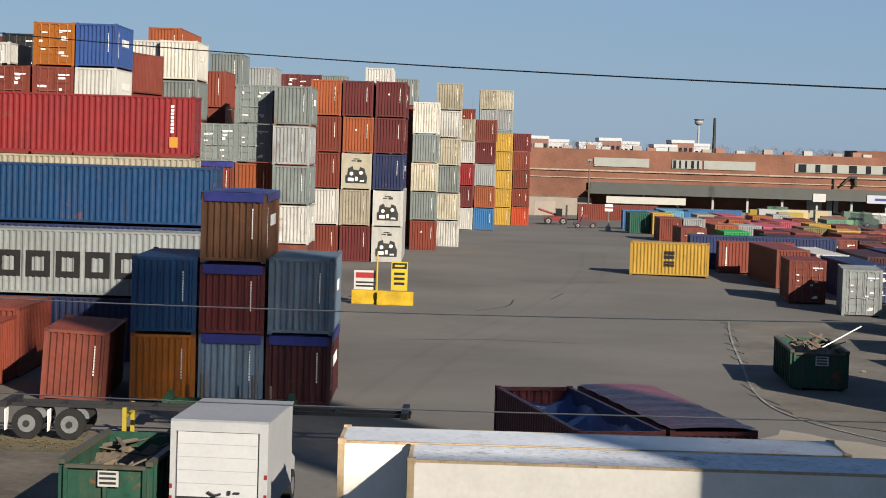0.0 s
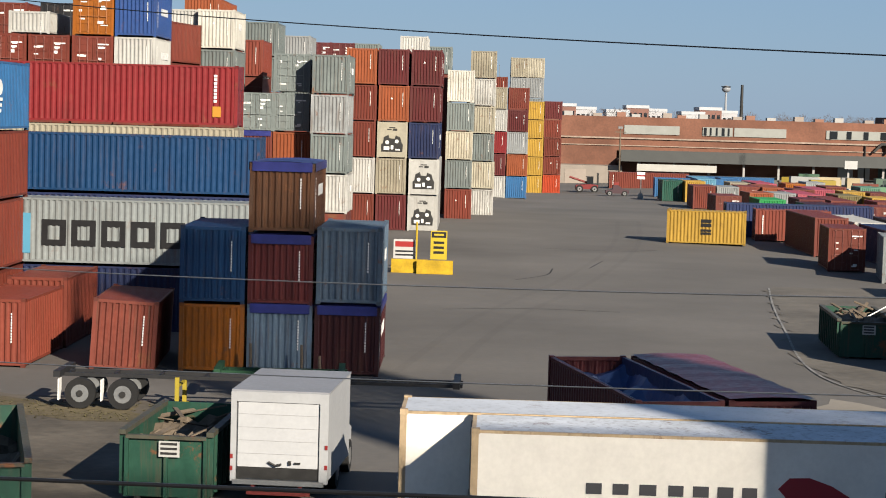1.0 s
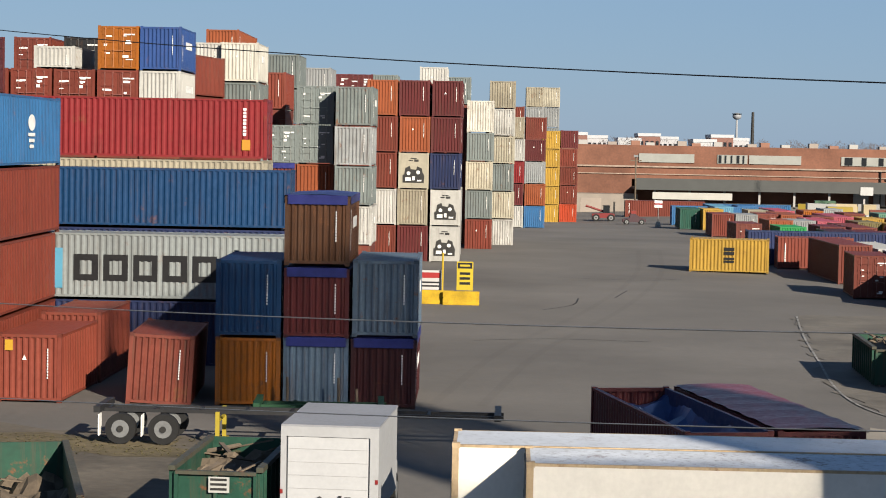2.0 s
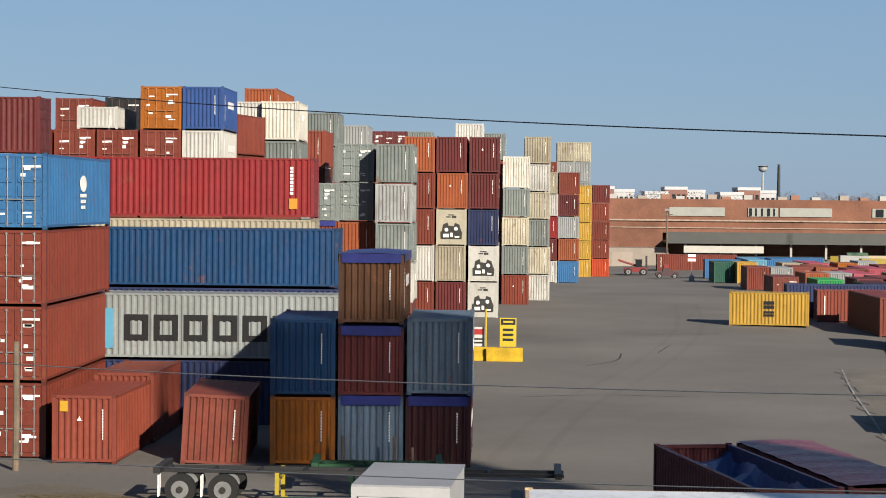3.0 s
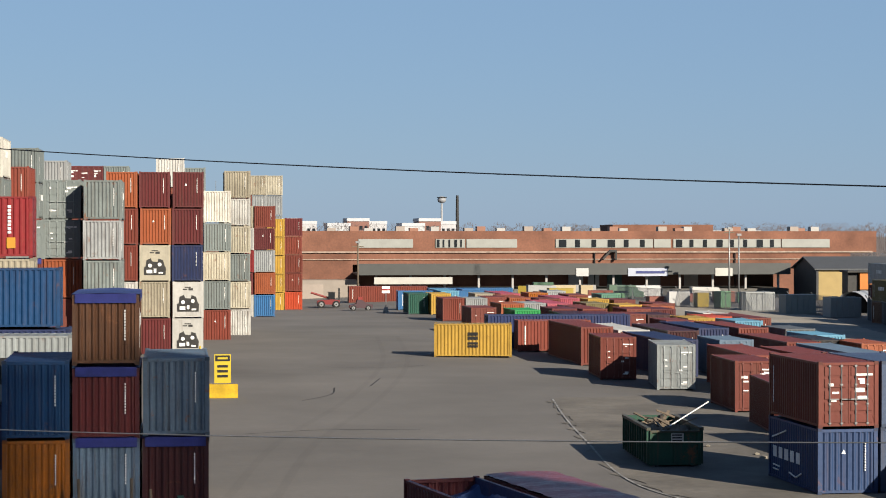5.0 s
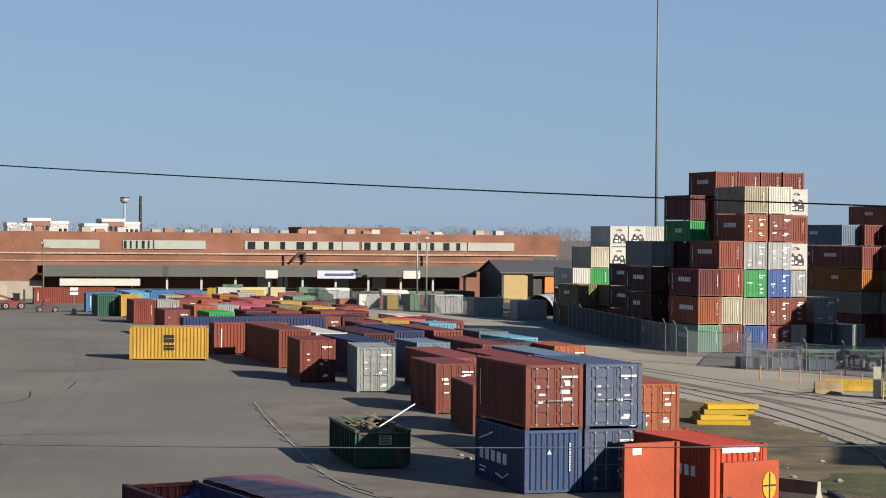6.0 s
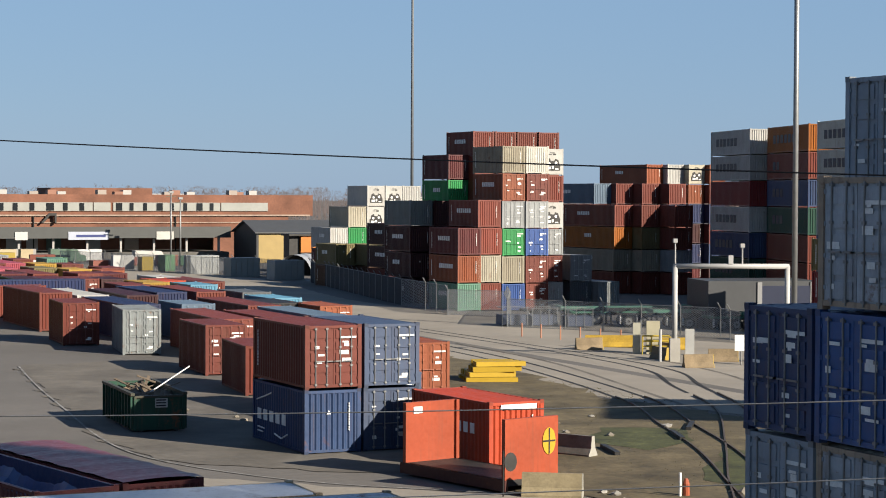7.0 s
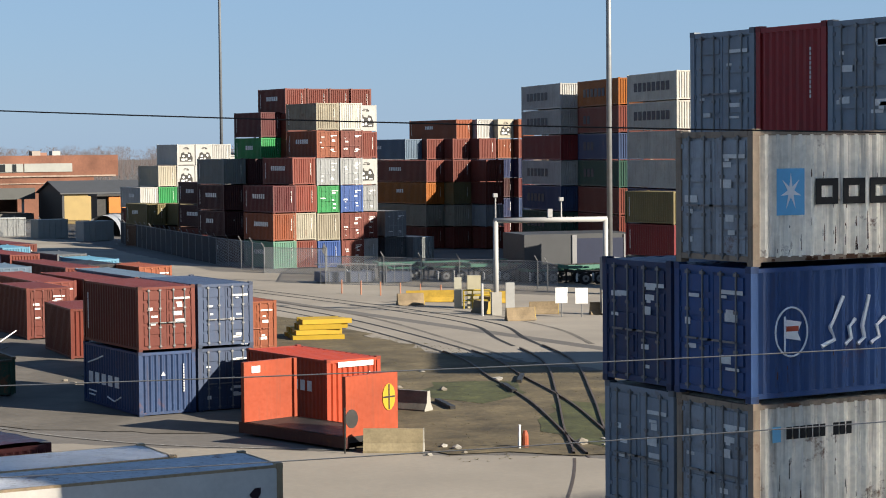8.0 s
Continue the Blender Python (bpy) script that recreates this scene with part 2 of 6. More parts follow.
def m_reefer(H):
    """Front machinery of a refrigerated container: recessed dark unit, grille and two fans."""
    b = MB()
    b.box((0.16, 0.0, 0.17), (W - 0.16, 0.05, H - 0.15))
    return b.data("end_panel")


def m_unit(H):
    b = MB()
    pts = [(0.36, 0.45), (2.05, 0.45), (2.08, 0.95), (1.95, 1.18), (1.85, 1.5), (1.5, 1.62), (1.42, 1.38), (0.98, 1.42), (0.9, 1.66), (0.55, 1.5), (0.48, 1.05), (0.34, 0.98)]
    b.prism([(x, z * H / 2.6) for x, z in pts], "y", -0.03, -0.002)
    for x0, z0, x1, z1 in ((0.8, 2.0, 1.15, 2.08), (1.25, 1.96, 1.6, 2.12), (0.95, 2.15, 1.45, 2.22)):
        b.box((x0, -0.01, z0 * H / 2.6), (x1, -0.002, z1 * H / 2.6))
    return b.data("cooling_unit")


def m_fan(H):
    return MB().prism([(0.15 * math.cos(a * math.pi / 6), 0.15 * math.sin(a * math.pi / 6)) for a in range(12)], "y", -0.06, -0.031).data("fan_guard")


def m_unit_bits(H):
    b = MB()
    b.box((0.55, -0.05, 0.58 * H / 2.6), (1.0, -0.031, 0.82 * H / 2.6))
    b.box((1.12, -0.05, 0.62 * H / 2.6), (1.32, -0.031, 0.9 * H / 2.6))
    b.box((1.5, -0.05, 0.55 * H / 2.6), (1.85, -0.031, 0.66 * H / 2.6))
    return b.data("service_panel")


def container(m, L, H, col, face="end", near=False, tarp=None, rusty=False, seed=None, label="", marks=True, sidemarks=True):
    """One container. Its local y runs along its length from the near end; m places its near left bottom corner."""
    seed = seed if seed is not None else random.randrange(12)
    c0 = COL[col]
    j = random.uniform(0.88, 1.12)
    c = tuple(v * j for v in c0)
    size = "forty-foot" if L > 9 else "twenty-foot"
    lab = label or f"{WORDS[col]} {'rust-streaked ' if rusty else ''}steel {size} shipping container in a stack"
    e = thing("shipping_container", m, lab, "container", "stacked shipping containers")
    pm = RUSTY if rusty else PAINT
    ob_from("frame", cached(("f", L, H), lambda: m_frame(L, H)), pm, e, c)
    smooth = face == "reefer"
    sm = cached(("s", L, H, smooth), lambda: m_side(L, H, smooth))
    ob_from("side_panel", sm, pm, e, c, m=pose(W - 0.005, 0.15, 0.15))
    ob_from("side_panel", sm, pm, e, c, m=pose(0.005, L - 0.15, 0.15, 0, 0, 180))
    ob_from("roof", cached(("r", L), lambda: m_roof(L)), pm, e, c, m=pose(0.08, 0.1, H - 0.035))
    em = cached(("e", H), lambda: m_end(H))
    if face == "end":
        ob_from("end_panel", em, pm, e, c, m=pose(0.15, 0.005, 0.16))
        if marks:
            ob_from("end_markings", cached(("em", H, seed), lambda: m_endmarks(H, seed)), MARK, e)["kind"] = "stuff"
        far_door = True
    elif face == "reefer":
        ob_from("end_panel", cached(("re", H), lambda: m_reefer(H)), pm, e, c)
        ob_from("cooling_unit", cached(("ru", H), lambda: m_unit(H)), STEEL, e, label="black cooling unit in the end wall")
        ob_from("service_panel", cached(("rb", H), lambda: m_unit_bits(H)), MARK, e)["kind"] = "stuff"
        for x, z in ((0.82, 1.12), (1.58, 1.2)):
            ob_from("fan_guard", cached(("rf", H), lambda: m_fan(H)), MARK, e, m=pose(x, 0, z * H / 2.6))
        far_door = True
    else:
        far_door = False
    dm = cached(("d", H), lambda: m_door(H))
    rm = cached(("rod", H), lambda: m_rod(H))
    if not far_door:
        for x, flip in ((0.15, False), (W - 0.15, True)):
            d = ob_from("door", dm, pm, e, c, m=pose(x, 0.02, 0.16) @ (Matrix.Diagonal((-1, 1, 1, 1)) if flip else Matrix()))
            for k in (0.30, 0.78):
                ob_from("locking_rod", rm, GALV if near else pm, d, tuple(min(0.8, v * 1.25 + 0.07) for v in c), m=pose(k, -0.03, 0.0))
        if marks:
            ob_from("door_markings", cached(("dm", H, seed), lambda: m_doormarks(H, seed)), MARK, e)["kind"] = "stuff"
        ob_from("end_panel", em, pm, e, c, m=pose(W - 0.15, L - 0.005, 0.16, 0, 0, 180))
    else:
        ob_from("door", dm, pm, e, c, m=pose(W - 0.15, L - 0.02, 0.16, 0, 0, 180))
        ob_from("door", dm, pm, e, c, m=pose(0.15, L - 0.02, 0.16, 0, 0, 180) @ Matrix.Diagonal((-1, 1, 1, 1)))
    if sidemarks and not smooth:
        s2 = cached(("sm", L, H, seed), lambda: m_sidemarks(L, H, seed))
        ob_from("side_markings", s2, MARK, e, m=pose(W - 0.002, 0, 0))["kind"] = "stuff"
        ob_from("side_markings", s2, MARK, e, m=pose(0.002, L, 0, 0, 0, 180))["kind"] = "stuff"
    if near:
        cm = cached("cast", m_casting)
        for x, y, z in product((0, 1), (0, 1), (0, 1)):
            mm = pose(x * W, y * L, z * H) @ Matrix.Diagonal((1 - 2 * x, 1 - 2 * y, 1 - 2 * z, 1))
            ob_from("corner_casting", cm, pm, e, tuple(v * 0.6 for v in c), m=mm)
    if tarp:
        b = MB()
        n = 8
        rows = []
        for i in range(n + 1):
            y = L * i / n
            sag = 0.10 + 0.08 * math.sin(i * 1.7)
            rows.append([(-0.03, y, H - 0.28), (-0.03, y, H + 0.03), (W * 0.3, y, H + 0.05 + sag * 0.15), (W * 0.6, y, H + 0.05 + sag * 0.28), (W + 0.03, y, H + 0.03), (W + 0.03, y, H - 0.28)])
        for r0, r1 in zip(rows, rows[1:]):
            for k in range(5):
                b.quad(r0[k], r0[k + 1], r1[k + 1], r1[k])
        b.box((0.10, -0.045, H - 0.30), (W - 0.10, -0.01, H + 0.05))
        part("tarpaulin", b, TARP, e, "blue tarpaulin over the open top", COL[tarp])
    return e


INNER = MB()


def stack(x, y, yaw, layers, L=12.19, z=None, near=False, H=2.896, **kw):
    """Containers one on another, from the ground up: colour or (colour, face[, height])."""
    zz = gz(x, y) if z is None else z
    for k, s in enumerate(layers):
        s = (s,) if isinstance(s, str) else s
        if s[0] == "-":
            zz += s[1] if len(s) > 1 else H
            continue
        if s[0][0] == "*":
            h = s[1] if len(s) > 1 else H
            INNER.box((0.02, 0.02, 0.0), (W - 0.02, L - 0.02, h), pose(x, y, zz, 0, 0, yaw))
            zz += h + 0.012
            continue
        face = s[1] if len(s) > 1 else "end"
        h = s[2] if len(s) > 2 else H
        opt = dict(s[3]) if len(s) > 3 else {}
        jx, jy = (random.uniform(-0.05, 0.05), random.uniform(-0.06, 0.06)) if k else (0, 0)
        container(pose(x + jx, y + jy, zz + 0.002 * k, 0, 0, yaw), L, h, s[0], face, near, **{**kw, **opt})
        zz += h + 0.012
    return zz


def lying(x, y, z, L, H, col, near=True, yaw=0.0, **kw):
    """A container lying along x, its long side towards -y; x, y is its near left corner."""
    return container(pose(x, y, z, 0, 0, yaw) @ pose(0, W, 0, 0, 0, -90), L, H, col, kw.pop("face", "end"), near, **kw)


# ---- ground ----
def ground_mesh():
    b = MB()
    xs = [-3000, -600, -200, -90, -60, -40] + [-30 + 5 * i for i in range(30)] + [130, 160, 200, 300, 700, 3000]
    ys = [-400, -60, -20, 0] + [10 + 5 * i for i in range(60)] + [330, 360, 420, 600, 1200, 4000]
    for y in ys:
        for x in xs:
            b.v.append(Vector((x, y, gz(x, y))))
    n = len(xs)
    for j in range(len(ys) - 1):
        for i in range(n - 1):
            b.f.append([j * n + i, j * n + i + 1, (j + 1) * n + i + 1, (j + 1) * n + i])
    return b


ASPHALT = mat("worn_asphalt", (0.222, 0.206, 0.187), 0.9, 0, 0.27, 0.06, 0.01, 3.0)
g = part("ground", ground_mesh(), ASPHALT, None)
tagged(g, "worn grey asphalt yard with stains and cracks", "ground", kind="structure")
GRASS = mat("dry_grass", (0.195, 0.155, 0.085), 0.95, 0, 0.6, 0.35, 0.03, 4.0)
DIRT = mat("bare_dirt", (0.19, 0.163, 0.128), 0.95, 0, 0.45, 0.3, 0.03, 3.0)
ROADTOP = mat("pale_road", (0.45, 0.405, 0.335), 0.9, 0, 0.18, 0.12, 0.008, 4.0)
OLDASPH = mat("old_dark_asphalt", (0.225, 0.203, 0.172), 0.92, 0, 0.35, 0.25, 0.02, 3.0)
LINE = mat("road_paint", (0.40, 0.39, 0.365), 0.8, 0, 0.6, 1.5, 0.0, 6.0)
CRACK = mat("tar", (0.035, 0.034, 0.033), 0.8, 0, 0.2, 1.0)


def patch(name, pts, material, lift, label, category, wob=0.5, seed=1):
    """A flat sheet with an uneven outline, laid on the ground."""
    r = random.Random(seed)
    ring = []
    for (x0, y0), (x1, y1) in zip(pts, pts[1:] + pts[:1]):
        n = max(2, int(math.hypot(x1 - x0, y1 - y0) / 1.2))
        for i in range(n):
            t = i / n
            ring.append((x0 + (x1 - x0) * t + r.uniform(-wob, wob), y0 + (y1 - y0) * t + r.uniform(-wob, wob)))
    xs, ys = [p[0] for p in ring], [p[1] for p in ring]
    pts2 = [Vector(p) for p in ring]
    n = len(pts2)
    pts2 += [Vector((4.0 * i + 0.013, 4.0 * j + 0.017)) for i in range(int(min(xs) // 4), int(max(xs) // 4) + 2) for j in range(int(min(ys) // 4), int(max(ys) // 4) + 2)]
    vs, _, faces, _, _, _ = delaunay_2d_cdt(pts2, [(i, (i + 1) % n) for i in range(n)], [], 1, 1e-4)
    me = bpy.data.meshes.new(name)
    me.from_pydata([(v.x, v.y, gz(v.x, v.y) + lift) for v in vs], [], faces)
    me.update()
    o = ob_from(name, me, material)
    return tagged(o, label, category, kind="structure")


def strip(name, pts, w, material, lift, label, category, h=0.0):
    b = MB()
    P = []
    for (x0, y0), (x1, y1) in zip(pts, pts[1:]):
        n = max(1, int(math.hypot(x1 - x0, y1 - y0) / 2.0))
        P += [(x0 + (x1 - x0) * i / n, y0 + (y1 - y0) * i / n) for i in range(n)]
    P.append(pts[-1])
    L, Rr = [], []
    for i, (x, y) in enumerate(P):
        a, c = P[max(i - 1, 0)], P[min(i + 1, len(P) - 1)]
        d = Vector((c[0] - a[0], c[1] - a[1])).normalized()
        L.append((x - d.y * w / 2, y + d.x * w / 2))
        Rr.append((x + d.y * w / 2, y - d.x * w / 2))
    for i in range(len(P) - 1):
        q = [(*p, gz(*p) + lift + h) for p in (L[i], Rr[i], Rr[i + 1], L[i + 1])]
        b.quad(*q[::-1])
        if h:
            for u, v in ((L[i], L[i + 1]), (Rr[i + 1], Rr[i])):
                b.quad((*u, gz(*u) + lift), (*u, gz(*u) + lift + h), (*v, gz(*v) + lift + h), (*v, gz(*v) + lift))
    o = part(name, b, material, None)
    return tagged(o, label, category, kind="structure")


def smooth_line(pts, n=8):
    """Points of a smooth curve through the given ones."""
    P = [Vector((*p, 0)) for p in pts]
    P = [2 * P[0] - P[1]] + P + [2 * P[-1] - P[-2]]
    out = []
    for i in range(1, len(P) - 2):
        for k in range(n):
            t = k / n
            a, b, c, d = P[i - 1:i + 3]
            q = 0.5 * (2 * b + (c - a) * t + (2 * a - 5 * b + 4 * c - d) * t * t + (3 * b - a - 3 * c + d) * t ** 3)
            out.append((q.x, q.y))
    return out + [pts[-1]]


patch("road", [(8, 40), (60, 40), (62, 60), (110, 100), (80, 145), (66, 162), (66, 190), (76, 250), (70, 300), (60, 300), (52, 180), (44, 135), (41, 122), (45, 112), (41.5, 92), (44, 80), (45, 57), (29, 56), (22, 62.5), (16.5, 67.5), (12.5, 72), (8, 62)], ROADTOP, 0.014, "pale worn road with embedded rails", "road", 0.3, 3)
patch("grass_verge", [(22.5, 62), (29.5, 56.8), (45, 56.5), (45.5, 72), (43.5, 78), (41.5, 90), (45, 112), (43.5, 125), (39, 118), (35, 100), (31, 86), (28.5, 76), (26.5, 69)], GRASS, 0.034, "patchy dry grass and dirt verge between road and yard", "grass", 0.6, 5)
patch("yard_edge", [(17, 118), (15.4, 105.7), (14.2, 94.3), (13.1, 82), (13.7, 76), (18, 70), (27, 66), (28.5, 76), (31, 86), (26, 96), (25, 120)], OLDASPH, 0.024, "dark broken asphalt strip with dirt and debris", "asphalt", 0.5, 6)
patch("dirt_ground", [(-40, 50), (-9, 47), (-7, 56), (-9.5, 66.5), (-18, 68.5), (-40, 69)], DIRT, 0.006, "bare muddy ground beside the parked chassis", "dirt", 0.7, 8)
patch("grass_patch", [(-15.5, 63), (-12.5, 62), (-10.5, 63.2), (-11.8, 65.5), (-15, 66.6), (-19, 66)], GRASS, 0.012, "small patch of green and dry grass", "grass", 0.6, 9)
strip("white_line", smooth_line([(16.9, 117.3), (15.44, 105.7), (14.28, 94.3), (13.15, 82.0), (13.8, 75), (17, 68), (22, 63)]), 0.11, LINE, 0.034, "faded white edge line on the asphalt", "road marking")
for k, pts in enumerate([[(2, 118), (4, 122), (4.6, 127)], [(7, 128), (8.2, 134)], [(-2, 100), (2, 101.5), (7, 101)], [(4, 145), (10, 144), (13, 146)]]):
    strip("crack", smooth_line(pts, 4), 0.10, CRACK, 0.005, "thin tar-filled crack in the asphalt", "crack")

GREEN = mat("green_grass", (0.105, 0.115, 0.04), 0.95, 0, 0.6, 0.5, 0.03, 4.0)
patch("green_patch", [(30, 58.2), (35, 57.6), (42, 58.5), (43.5, 63), (39, 66), (36, 70), (33, 66.5), (30.5, 63)], GREEN, 0.044, "patch of low green weeds between the rails", "grass", 0.35, 15)
patch("green_patch", [(33, 71), (36.5, 73), (38, 77), (35, 78.5), (32, 75)], GREEN, 0.044, "patch of low green weeds beside the rails", "grass", 0.35, 16)
TYRED = mat("tyre_darkened_asphalt", (0.207, 0.192, 0.174), 0.9, 0, 0.27, 0.06, 0.01, 3.0)
for dx in (0.0, 1.9):
    strip("tyre_mark", smooth_line([(-3.5 + dx, 76), (-0.5 + dx, 96), (5 + dx, 120), (10 + dx, 150), (13 + dx, 185)]), 0.4, TYRED, 0.004, "faint dark tyre track across the asphalt", "tyre mark")
# rails
RAILS_MAT = mat("rusty_rail_steel", (0.17, 0.13, 0.10), 0.6, 0.3, 0.3, 2.0)
RAILS = [[(52.2, 150), (53.0, 133), (53.2, 118), (52.0, 105), (48.2, 95.3), (43.9, 83.8), (37.1, 71.9), (31.7, 63.0), (28.1, 56.8), (23.8, 50.6), (20, 46)],
         [(53.7, 150), (54.5, 133), (54.7, 118), (53.6, 104.5), (49.6, 94.5), (45.1, 82.9), (38.3, 71.0), (32.9, 62.1), (29.3, 56.0), (25.0, 49.8), (21.2, 45)],
         [(47.0, 133), (46.0, 113), (42.0, 90.4), (37.8, 78.5), (34.7, 70.1), (30.9, 61.7), (28.6, 56.6)],
         [(48.5, 133), (47.5, 113), (43.5, 90.0), (39.2, 77.8), (36.1, 69.4), (32.3, 61.0), (30.0, 56.0)]]
for pts in RAILS:
    sm = smooth_line(pts)
    inner = [p for p in sm if 57 < p[1] < 91]
    outer = [p for p in sm if p[1] >= 90]
    strip("steel_rail", inner, 0.075, RAILS_MAT, 0.03, "rusty steel rail in the grass", "rail", 0.08)
    if len(outer) > 1:
        strip("embedded_rail", outer, 0.24, CRACK, 0.022, "steel rail sunk in the road with a dark groove", "rail")
    near_ = [p for p in sm if p[1] <= 57.5]
    if len(near_) > 1:
        strip("embedded_rail", near_, 0.10, RAILS_MAT, 0.024, "steel rail sunk in the road", "rail")
for pts in ([(50, 128), (49, 112), (45.5, 95), (42, 80)], [(56.5, 125), (57, 112), (55, 100), (51, 90)]):
    strip("tyre_mark", smooth_line(pts), 0.3, OLDASPH, 0.02, "dark curved tyre mark on the road", "tyre mark")

# ---- front left stack ----
B20, BHC = 2.591, 2.896
TP = {"tarp": "tarp"}


def open_block(y, z, w, h, t):
    """A plain rectangle with a slot, on the long side at local x = W."""
    x0, x1 = W - 0.004, W + 0.006
    return MB().box((x0, y, z), (x1, y + t, z + h)).box((x0, y + w - t, z), (x1, y + w, z + h)).box((x0, y + t, z + h - t), (x1, y + w - t, z + h)).box((x0, y + t, z), (x1, y + w - t, z + t))


def blocks(parent, cells, y0, material, color=None, name="lettering", label="plain lettering blocks", axis="y", x0=0.0):
    """Flat painted blocks: (u0, z0, u1, z1) each a part of its own on a face."""
    for u0, z0, u1, z1 in cells:
        b = MB().box((u0, y0 - 0.012, z0), (u1, y0, z1)) if axis == "y" else MB().box((x0, u0, z0), (x0 + 0.012, u1, z1))
        part(name, b, material, parent, label, color)


stack(-11.60, 74.6, 0.5, [("orange", "end", B20, {"rusty": True}), ("mblue", "end", BHC)], near=True, L=6.06)
stack(-9.05, 74.6, 0.3, [("steelblue", "end", B20, {"tarp": "tarp", "rusty": True}), ("dred", "end", B20, TP), ("-", 0.11), ("brown", "end", B20, {"tarp": "tarp", "rusty": True})], near=True, L=6.06, z=0)
stack(-6.52, 74.6, 0.2, [("maroon", "end", B20, TP), ("-", 0.08), ("steelblue", "end", BHC, {"rusty": True})], near=True, L=6.06)
r1 = container(pose(-19.75, 74.3, 0, 0, 0, -2), 6.06, B20, "brick", "end", True, label="brick-red steel twenty-foot shipping container on the ground", sidemarks=False)
blocks(r1, [(0.3, 1.95, 0.6, 2.35)], -0.004, PLAIN, (0.75, 0.42, 0.03), "sticker", "orange square sticker")
container(pose(-19.45, 80.5, 0.0, 0, 0, -1), 6.06, BHC, "brick", "end", True, label="brick-red steel shipping container behind another one", sidemarks=False)
container(pose(-14.95, 74.5, 0.0, 0, 3.0, 3), 6.06, 2.70, "brick", "end", True, rusty=True, label="leaning battered rust-red shipping container on the ground", sidemarks=False)

# ---- wall of long containers behind ----
WALLY = 86.9
lying(-21.9, WALLY + 0.1, 0, 12.19, BHC, "navy", sidemarks=False)
mk = lying(-21.9, WALLY, 2.92, 12.19, BHC, "grey", label="light grey shipping container with huge black lettering blocks", sidemarks=False)
MBLACK = (0.012, 0.012, 0.014)
# local y runs along +x here and the long side towards the camera is local x = W
for k in range(6):
    # one plain open block for each letter
    y0 = 2.45 + k * 1.30
    b = open_block(y0, 0.80, 1.06, 1.14, 0.26)
    part("letter_block", b, PLAIN, mk, "black plain block of a painted company name", MBLACK)
part("logo_panel", MB().box((W - 0.004, 1.25, 0.45), (W + 0.006, 1.95, 2.2)), PLAIN, mk, "light blue logo panel", (0.12, 0.42, 0.62))
lying(-22.75, 92.4, 5.85, 12.19, 2.75, "mblue", sidemarks=False)
for k in range(2):
    lying(-22.3, 92.5, k * 2.92, 12.19, BHC, "navy", sidemarks=False)
lying(-24.1, 95.0, 6.1, 12.19, BHC, "tan", sidemarks=False)
rr = lying(-24.15, 95.0, 9.02, 12.19, BHC, "red", sidemarks=False)
part("sticker", MB().box((W - 0.004, 11.0, 0.45), (W + 0.006, 11.4, 0.95)), PLAIN, rr, "orange square sticker", (0.75, 0.35, 0.03))
for dz in range(8):
    part("marking_block", MB().box((W - 0.004, 11.05, 2.45 - dz * 0.17), (W + 0.006, 11.2, 2.33 - dz * 0.17)), MARK, rr)
for k in range(2):
    lying(-23.4, 95.1, 0.2 + k * 2.95, 12.19, BHC, "rust", sidemarks=False)

# ---- door-end stack beside it ----
top = stack(-22.7, 75.5, 0, [("rust", "door"), ("rust", "door"), ("rust", "door")], near=True, sidemarks=False)
sb = container(pose(-22.7, 75.5, top), 12.19, BHC, "sky", "door", True, sidemarks=False, label="bright blue shipping container with a white emblem in a stack")
ell = [(6.6 + 0.62 * math.cos(a * math.pi / 8), 1.78 + 0.34 * math.sin(a * math.pi / 8)) for a in range(16)]
part("emblem", MB().prism(ell, "x", W - 0.004, W + 0.006), MARK, sb, "white oval emblem")
for k in range(3):
    part("emblem_bar", MB().box((W - 0.004, 6.0 + 0.12 * k, 1.22 - 0.24 * k), (W + 0.006, 7.2 - 0.12 * k, 1.36 - 0.24 * k)), MARK, sb)
stack(-25.3, 75.8, 0, [("navy", "door"), ("navy", "door"), ("navy", "door"), ("dred", "door")], near=True)
lying(-38.45, 100, 12.085, 12.19, BHC, "dred", near=False)
for k in range(4):
    lying(-38.45, 100, 3.02 * k, 12.19, 3.008, "rust", near=False)

# ---- far left rows ----
def low(c, face="end", **opt):
    """One layer of standard height."""
    return (c, B20) if c == "*" else (c, face, B20, opt)


HID = ["*", "*", "*", low("*")]
# row of twenty-foot boxes over the long red one
for x, lay in [(-32.31, [low("rust", "door")]), (-29.79, [low("rust", "door")]), (-27.18, [low("rust", "door")]), (-24.59, [low("rust", "door"), low("orange", "door")]), (-22.08, [low("white"), low("blue")])]:
    stack(x, 118.5, 0, HID + lay, z=0.04, L=6.06)
container(pose(-28.38, 118.55, 13.99), 6.06, 1.34, "white", "end", label="low white half-height container on top of a stack", sidemarks=False)
stack(-32.51, 131, 0, HID + [low("*"), low("rust", "door")], z=-0.1, L=6.06)
stack(-29.21, 131, 0, HID + [low("*"), low("black", "door")], z=-0.05, L=6.06)
stack(-22.1, 125.4, -10, HID + [("*", 1.2), low("rust")], z=0.1, L=6.06, sidemarks=False)
stack(-21.28, 131.6, 0, HID + [low("*"), low("white")], z=-0.2, L=6.06)
stack(-18.84, 131, 0, HID + [low("gg"), low("ivory")], z=-0.2, L=6.06)
stack(-22.35, 149, 0, HID + [low("*"), ("*", 1.6), low("dorange")], z=0.0)
stack(-17.9, 150, 0, HID + [low("gg"), low("gg")], z=-0.1, L=6.06)
